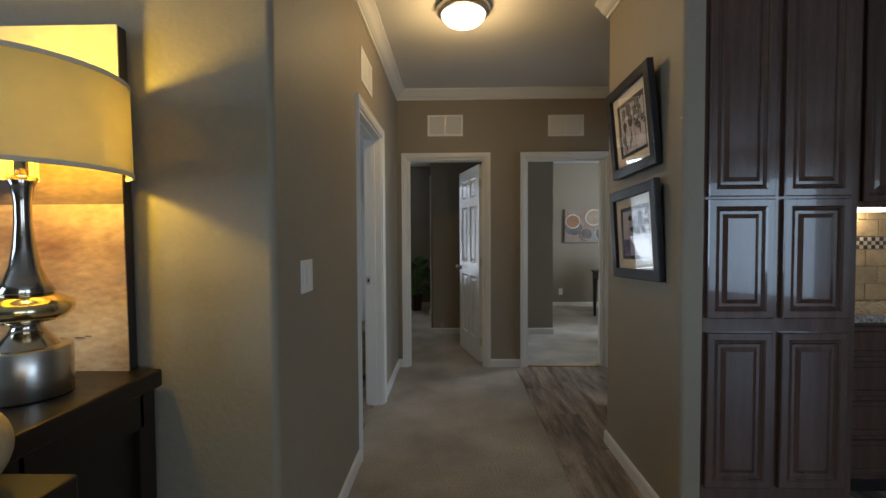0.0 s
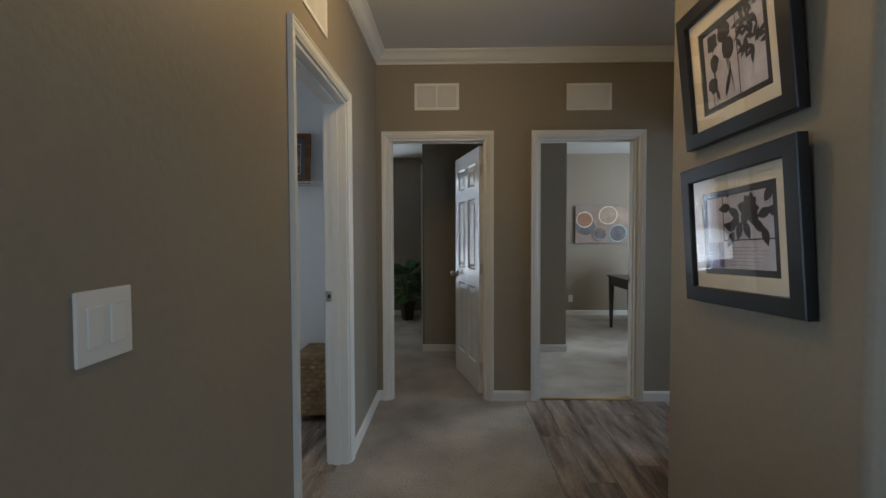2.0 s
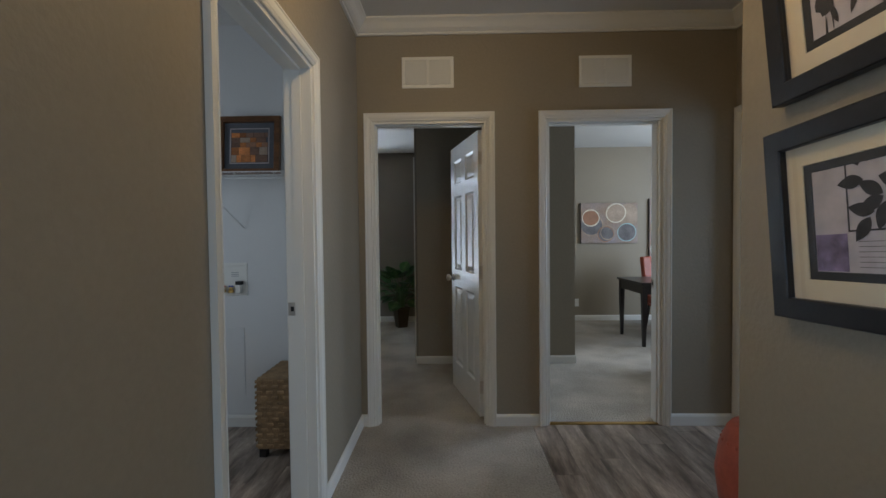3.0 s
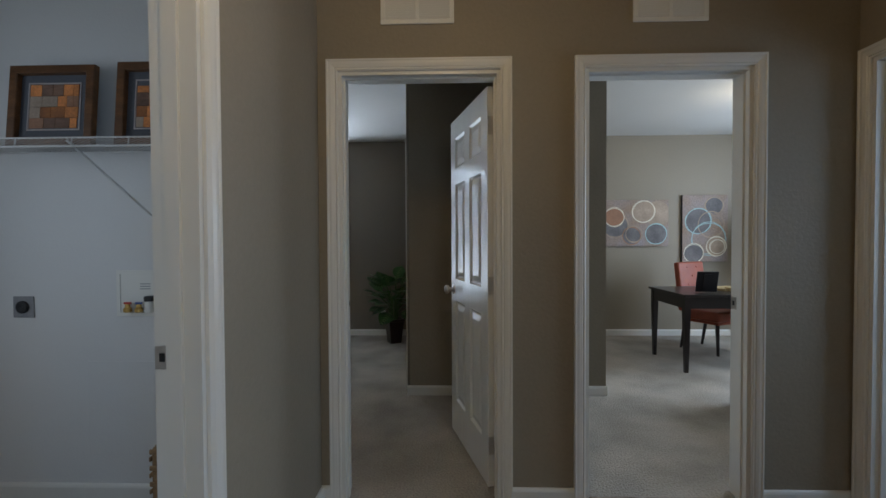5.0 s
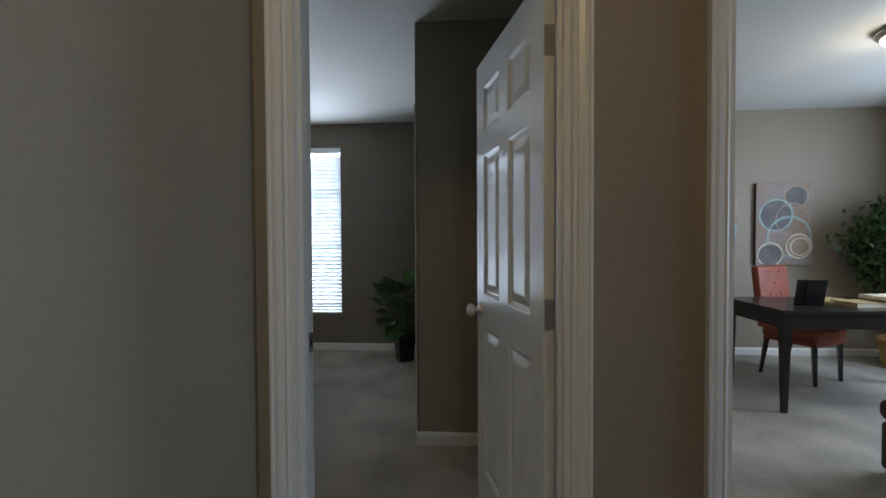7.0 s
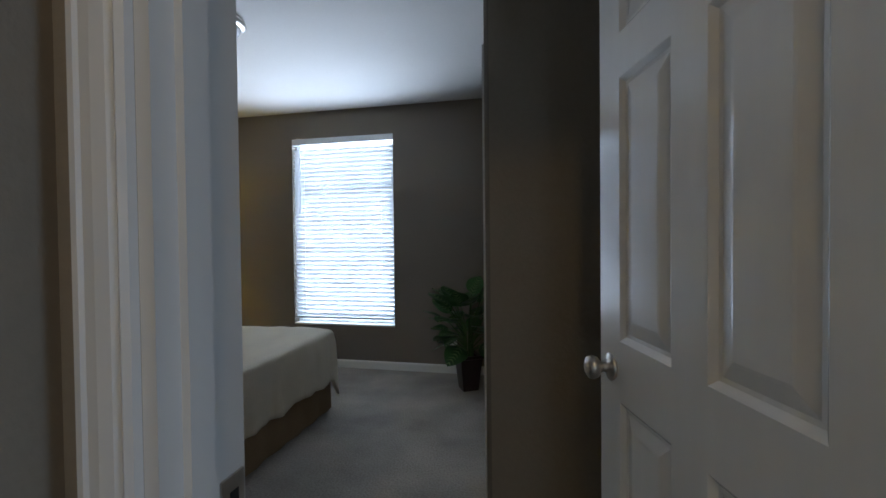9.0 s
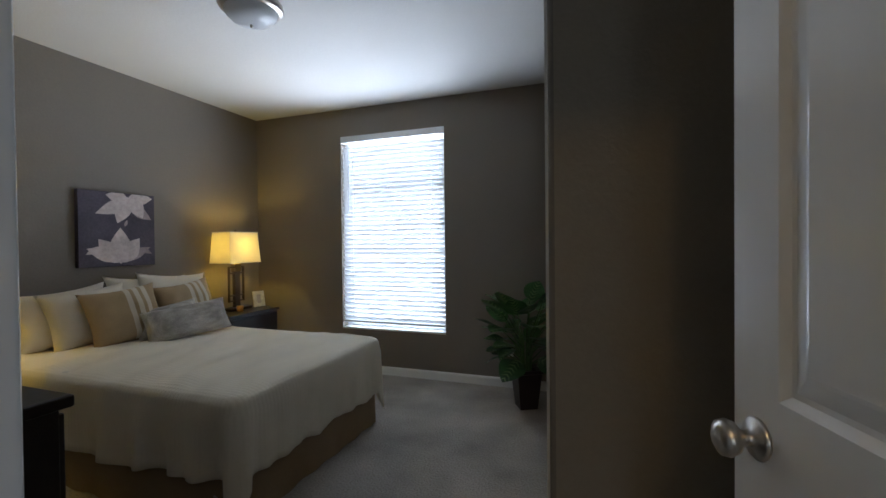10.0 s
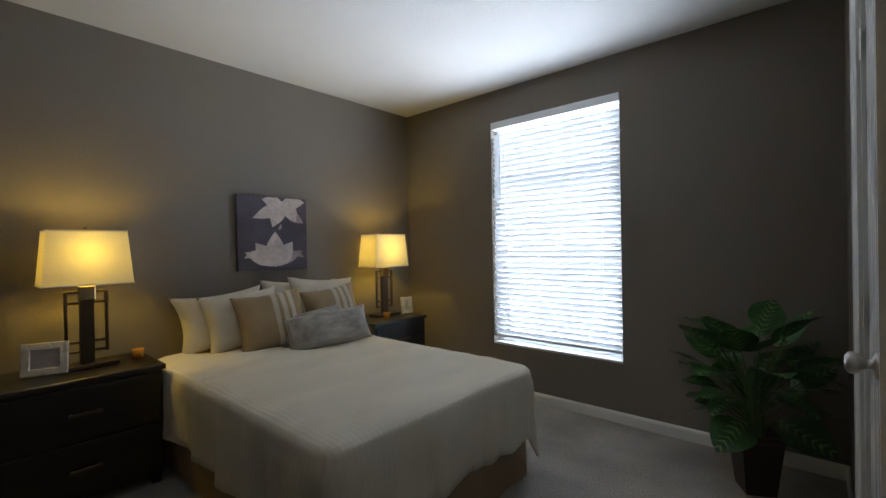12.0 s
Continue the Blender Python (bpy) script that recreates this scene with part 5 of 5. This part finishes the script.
def dumb_cane(x, y):
    e = thing("potted_plant", pose(x, y, 0), "broad-leaved variegated green plant in oxblood pot", "plant")
    bm = B()
    lo, hi = 0.066, 0.100
    rows = [[bm.verts.new((sx * r, sy * r, z)) for sx, sy in ((-1, -1), (1, -1), (1, 1), (-1, 1))] for r, z in ((lo, 0), (hi - 0.008, 0.265), (hi, 0.27), (hi, 0.295), (hi - 0.012, 0.295), (hi - 0.016, 0.25))]
    for a, b in zip(rows, rows[1:]):
        for i in range(4):
            bm.faces.new((a[i], a[(i + 1) % 4], b[(i + 1) % 4], b[i]))
    bm.faces.new(rows[0])
    part("pot", bm, POT, e, "square tapered oxblood pot", m=pose(0, 0, 0, 0, 0, 28))
    part("soil", boxed(-0.084, 0.084, -0.084, 0.084, 0.25, 0.268), SOIL, e, m=pose(0, 0, 0, 0, 0, 28))
    rnd = random.Random(5)
    meshes = [leaf_mesh(0.232, 0.090, dr, 0.12) for dr in (0.0, 0.15, 0.3, 0.45)]
    tips = []
    for i in range(48):
        a = i * 2.4 + rnd.uniform(-0.3, 0.3)
        lv = i / 48
        base = Vector((0.04 * math.cos(a), 0.04 * math.sin(a), 0.26))
        up = 0.10 + 0.42 * lv ** 0.9 + rnd.uniform(-0.03, 0.03)
        out = 0.05 + 0.13 * (1 - abs(lv - 0.5)) + rnd.uniform(-0.02, 0.03)
        tip = Vector((out * math.cos(a), out * math.sin(a), 0.26 + up))
        mid = base * 0.5 + Vector((0.02 * math.cos(a), 0.02 * math.sin(a), 0.13 + up * 0.55))
        st_ = tube(B(), base, mid, 0.006, 0.005, 6)
        tube(st_, mid, tip, 0.005, 0.003, 6)
        part("stem", st_, FICUS, e)
        tips.append((tip, a, lv))
    for tip, a, lv in tips:
        o = new("leaf", meshes[rnd.randrange(4)])
        o.parent = e
        s = rnd.uniform(0.68, 1.08)
        o.matrix_basis = pose(*tip, 0, 0, math.degrees(a) + rnd.uniform(-20, 20)) @ pose(0, 0, 0, rnd.uniform(-35, 35), -5 - 50 * lv + rnd.uniform(-12, 28), 0) @ Matrix.Diagonal((s, s * rnd.uniform(0.9, 1.15), s, 1))


dumb_cane(-0.61, 7.42)


# ---------------------------------------------------------------- office
dk = thing("writing_desk", pose(2.285, 6.20, 0), "black-stained writing desk with tapered legs", "desk")
part("desktop", boxed(-0.02, 1.50, -0.02, 0.72, 0.715, 0.74, 0.004), BLACKWOOD, dk)
part("apron", boxed(0.03, 1.45, 0.005, 0.025, 0.605, 0.715), BLACKWOOD, dk)
part("apron", boxed(0.03, 1.45, 0.675, 0.695, 0.605, 0.715), BLACKWOOD, dk)
part("apron", boxed(0.005, 0.025, 0.03, 0.67, 0.605, 0.715), BLACKWOOD, dk)
part("apron", boxed(1.455, 1.475, 0.03, 0.67, 0.605, 0.715), BLACKWOOD, dk)
for x in (0.0, 1.42):
    for y in (0.0, 0.645):
        bm = B()
        rows = [[bm.verts.new((x + 0.0275 + sx * r, y + 0.0275 + sy * r, z)) for sx, sy in ((-1, -1), (1, -1), (1, 1), (-1, 1))] for r, z in ((0.016, 0), (0.0275, 0.56), (0.0275, 0.714))]
        for a, b in zip(rows, rows[1:]):
            for i in range(4):
                bm.faces.new((a[i], a[(i + 1) % 4], b[(i + 1) % 4], b[i]))
        bm.faces.new(rows[0])
        bm.faces.new(rows[-1])
        part("leg", bm, BLACKWOOD, dk)

cr = thing("dining_chair", pose(3.03, 7.06, 0, 0, 0, 26), "rust leather parsons chair with dark legs", "chair")
part("seat", boxed(-0.22, 0.22, -0.23, 0.21, 0.36, 0.47, 0.025, 3), LEATHER, cr)
part("seat_rail", boxed(-0.205, 0.205, -0.215, 0.20, 0.33, 0.36), LEATHER, cr)
part("backrest", boxed(-0.22, 0.22, -0.035, 0.035, 0, 0.56, 0.022, 3), LEATHER, cr, m=pose(0, 0.215, 0.43, -7))
for x, z in ((-0.08, 0.30), (0.08, 0.30), (0, 0.40), (-0.08, 0.5), (0.08, 0.5)):
    part("tuft_button", lathe(B(), [(0.012, 0), (0.010, 0.005), (0.001, 0.007)], 12, close=False), LEATHER, cr, smooth=True, m=pose(x, 0.215 - 0.035 + (z - 0) * 0.122 - 0.002, 0.43 + z, 83))
for x in (-0.185, 0.185):
    part("leg", tube(B(), (x, -0.19, 0.34), (x, -0.20, 0), 0.026, 0.017, 4), BLACKWOOD, cr)
    part("leg", tube(B(), (x, 0.18, 0.34), (x, 0.235, 0), 0.026, 0.017, 4), BLACKWOOD, cr)

pf = thing("photo_frame", pose(2.57, 6.36, 0.741, 0, 0, 172) @ pose(0, 0, 0.003, -14), "black easel-backed photo frame seen from behind", "photo frame")
part("frame", boxed(-0.095, 0.095, -0.014, 0.0, 0, 0.205, 0.003), BLACK, pf)
part("easel", boxed(-0.035, 0.035, 0, 0.004, 0, 0.17), BLACK, pf, m=pose(0, 0.004, 0.01, 0))
part("maker_label", boxed(-0.03, 0.03, 0.0005, 0.0015, 0.15, 0.16), PLATE_G, pf)


def book(x, y, z, w, d, t, turn, cover, label):
    e = thing("book", pose(x, y, z, 0, 0, turn), label, "book", "books on the desk")
    part("cover", boxed(0, w, 0, d, 0, 0.003), cover, e)
    part("cover", boxed(0, w, 0, d, t - 0.003, t), cover, e)
    part("spine", boxed(-0.003, 0, 0, d, 0, t), cover, e)
    part("pages", boxed(0.0, w - 0.006, 0.004, d - 0.004, 0.003, t - 0.003), PAPER, e)


book(2.80, 6.44, 0.741, 0.30, 0.22, 0.022, 20, BOOKB, "open tan-covered book lying on the desk")
book(2.86, 6.30, 0.741, 0.26, 0.20, 0.035, 8, BOOKB, "tan cloth-bound book lying on the desk")
book(3.14, 6.32, 0.741, 0.30, 0.22, 0.045, 3, BOOKR, "dark red book at the bottom of a pile")
book(3.08, 6.30, 0.787, 0.33, 0.23, 0.028, 6, PAPER, "cream-covered book on top of a pile")

dl = thing("desk_lamp", pose(3.62, 6.60, 0.741), "small lit desk lamp with yellow shade", "lamp")
part("base", lathe(B(), [(0.001, 0), (0.07, 0), (0.07, 0.012), (0.012, 0.025), (0.010, 0.24), (0.001, 0.24)], 24, close=False), BRONZE, dl, smooth=True)
part("shade", lathe(B(), [(0.13, 0.25), (0.10, 0.47), (0.098, 0.47), (0.128, 0.25)], 32, close=False), SHADE, dl, "yellow fabric shade", True)
part("bulb", lathe(B(), [(0.012, 0.25), (0.025, 0.30), (0.03, 0.33), (0.02, 0.36), (0.001, 0.37)], 16, close=False), BULB, dl, smooth=True)

ot = thing("leather_ottoman", pose(2.60, 5.10, 0), "dark brown leather storage ottoman on the carpet", "ottoman")
part("base", boxed(-0.345, 0.345, -0.345, 0.345, 0.02, 0.28, 0.03, 3), BROWNL, ot)
part("lid", boxed(-0.355, 0.355, -0.355, 0.355, 0.282, 0.40, 0.045, 4), BROWNL, ot)
for x in (-0.28, 0.28):
    for y in (-0.28, 0.28):
        part("foot", boxed(x - 0.025, x + 0.025, y - 0.025, y + 0.025, 0, 0.03), BLACKWOOD, ot)


def ficus(x, y):
    e = thing("ficus_tree", pose(x, y, 0), "bushy green ficus tree in a honey basket", "plant")
    part("basket", lathe(B(), [(0.001, 0), (0.15, 0), (0.165, 0.10), (0.185, 0.26), (0.195, 0.27), (0.19, 0.285), (0.175, 0.275), (0.160, 0.22), (0.001, 0.22)], 32, close=False), BASKET, e, "honey-coloured woven basket", True)
    for z in (0.05, 0.10, 0.15, 0.20, 0.25):
        r = 0.157 + z * 0.13
        part("basket_band", lathe(B(), [(r, z), (r + 0.008, z + 0.012), (r, z + 0.024)], 32, close=False), BASKET, e, smooth=True)
    rnd = random.Random(3)
    bm = B()
    tips = []
    p = Vector((0, 0, 0.2))
    for k in range(5):
        q = p + Vector((rnd.uniform(-0.02, 0.02), rnd.uniform(-0.02, 0.02), 0.21))
        tube(bm, p, q, 0.022 - k * 0.003, 0.019 - k * 0.003, 8)
        p = q
    for k in range(26):
        a, z = k * 2.4, 0.66 + 0.70 * (k / 26)
        r = 0.36 * math.sin(math.pi * (0.18 + 0.72 * k / 26)) * rnd.uniform(0.7, 1.15)
        b = Vector((r * math.cos(a), r * math.sin(a), z + 0.32 * rnd.uniform(0.5, 1)))
        tube(bm, (0, 0, z), b, 0.008, 0.003, 6)
        tips.append(b)
        tips.append(b * 0.6 + Vector((0, 0, z * 0.4)))
    part("trunk", bm, BARK, e, "brown trunk and limbs")
    bm = B()
    for b in tips:
        for _ in range(60):
            c = b + Vector((rnd.gauss(0, 0.075), rnd.gauss(0, 0.075), rnd.gauss(0, 0.075)))
            m = pose(*c, rnd.uniform(-60, 60), rnd.uniform(0, 70), rnd.uniform(0, 360))
            ln, wd = rnd.uniform(0.055, 0.085), rnd.uniform(0.016, 0.023)
            v = [bm.verts.new(m @ Vector(q)) for q in ((0, 0, 0), (ln * 0.4, wd, 0.006), (ln, 0, -0.006), (ln * 0.4, -wd, 0.006), (ln * 0.45, 0, -0.002))]
            bm.faces.new((v[0], v[4], v[1]))
            bm.faces.new((v[1], v[4], v[2]))
            bm.faces.new((v[2], v[4], v[3]))
            bm.faces.new((v[3], v[4], v[0]))
    tagged(part("foliage", bm, FICUS, e, "small glossy green leaves"), kind="stuff")


ficus(4.19, 7.38)

ts = thing("threshold_strip", pose(D2[0] + 0.015, 4.175, 0), "thin brass carpet strip across the office doorway", "threshold")
part("strip", boxed(0, D2[1] - D2[0] - 0.03, 0, 0.035, 0.0005, 0.007, 0.003), BRASSV, ts)

# ---------------------------------------------------------------- vinyl planks
random.seed(11)


def planks(parent, x0, x1, y0, y1, w=0.152, ln=1.22):
    variants = []
    x, row = x0, 0
    first = {}
    while x < x1 - 0.005:
        ww = min(w, x1 - x)
        y = y0 - ((row * 0.43) % 1.0) * ln
        while y < y1:
            a, b = max(y, y0), min(y + ln, y1)
            if b - a > 0.02:
                part("plank", boxed(x + 0.0008, x + ww - 0.0008, a + 0.0008, b - 0.0008, -0.005, 0), VINYL, parent)
            y += ln
        x += w
        row += 1


planks(floor_v, 0.652, 5.0, -4.98, 4.229)
planks(floor_l, -2.5, -0.574, 2.1, 4.168)
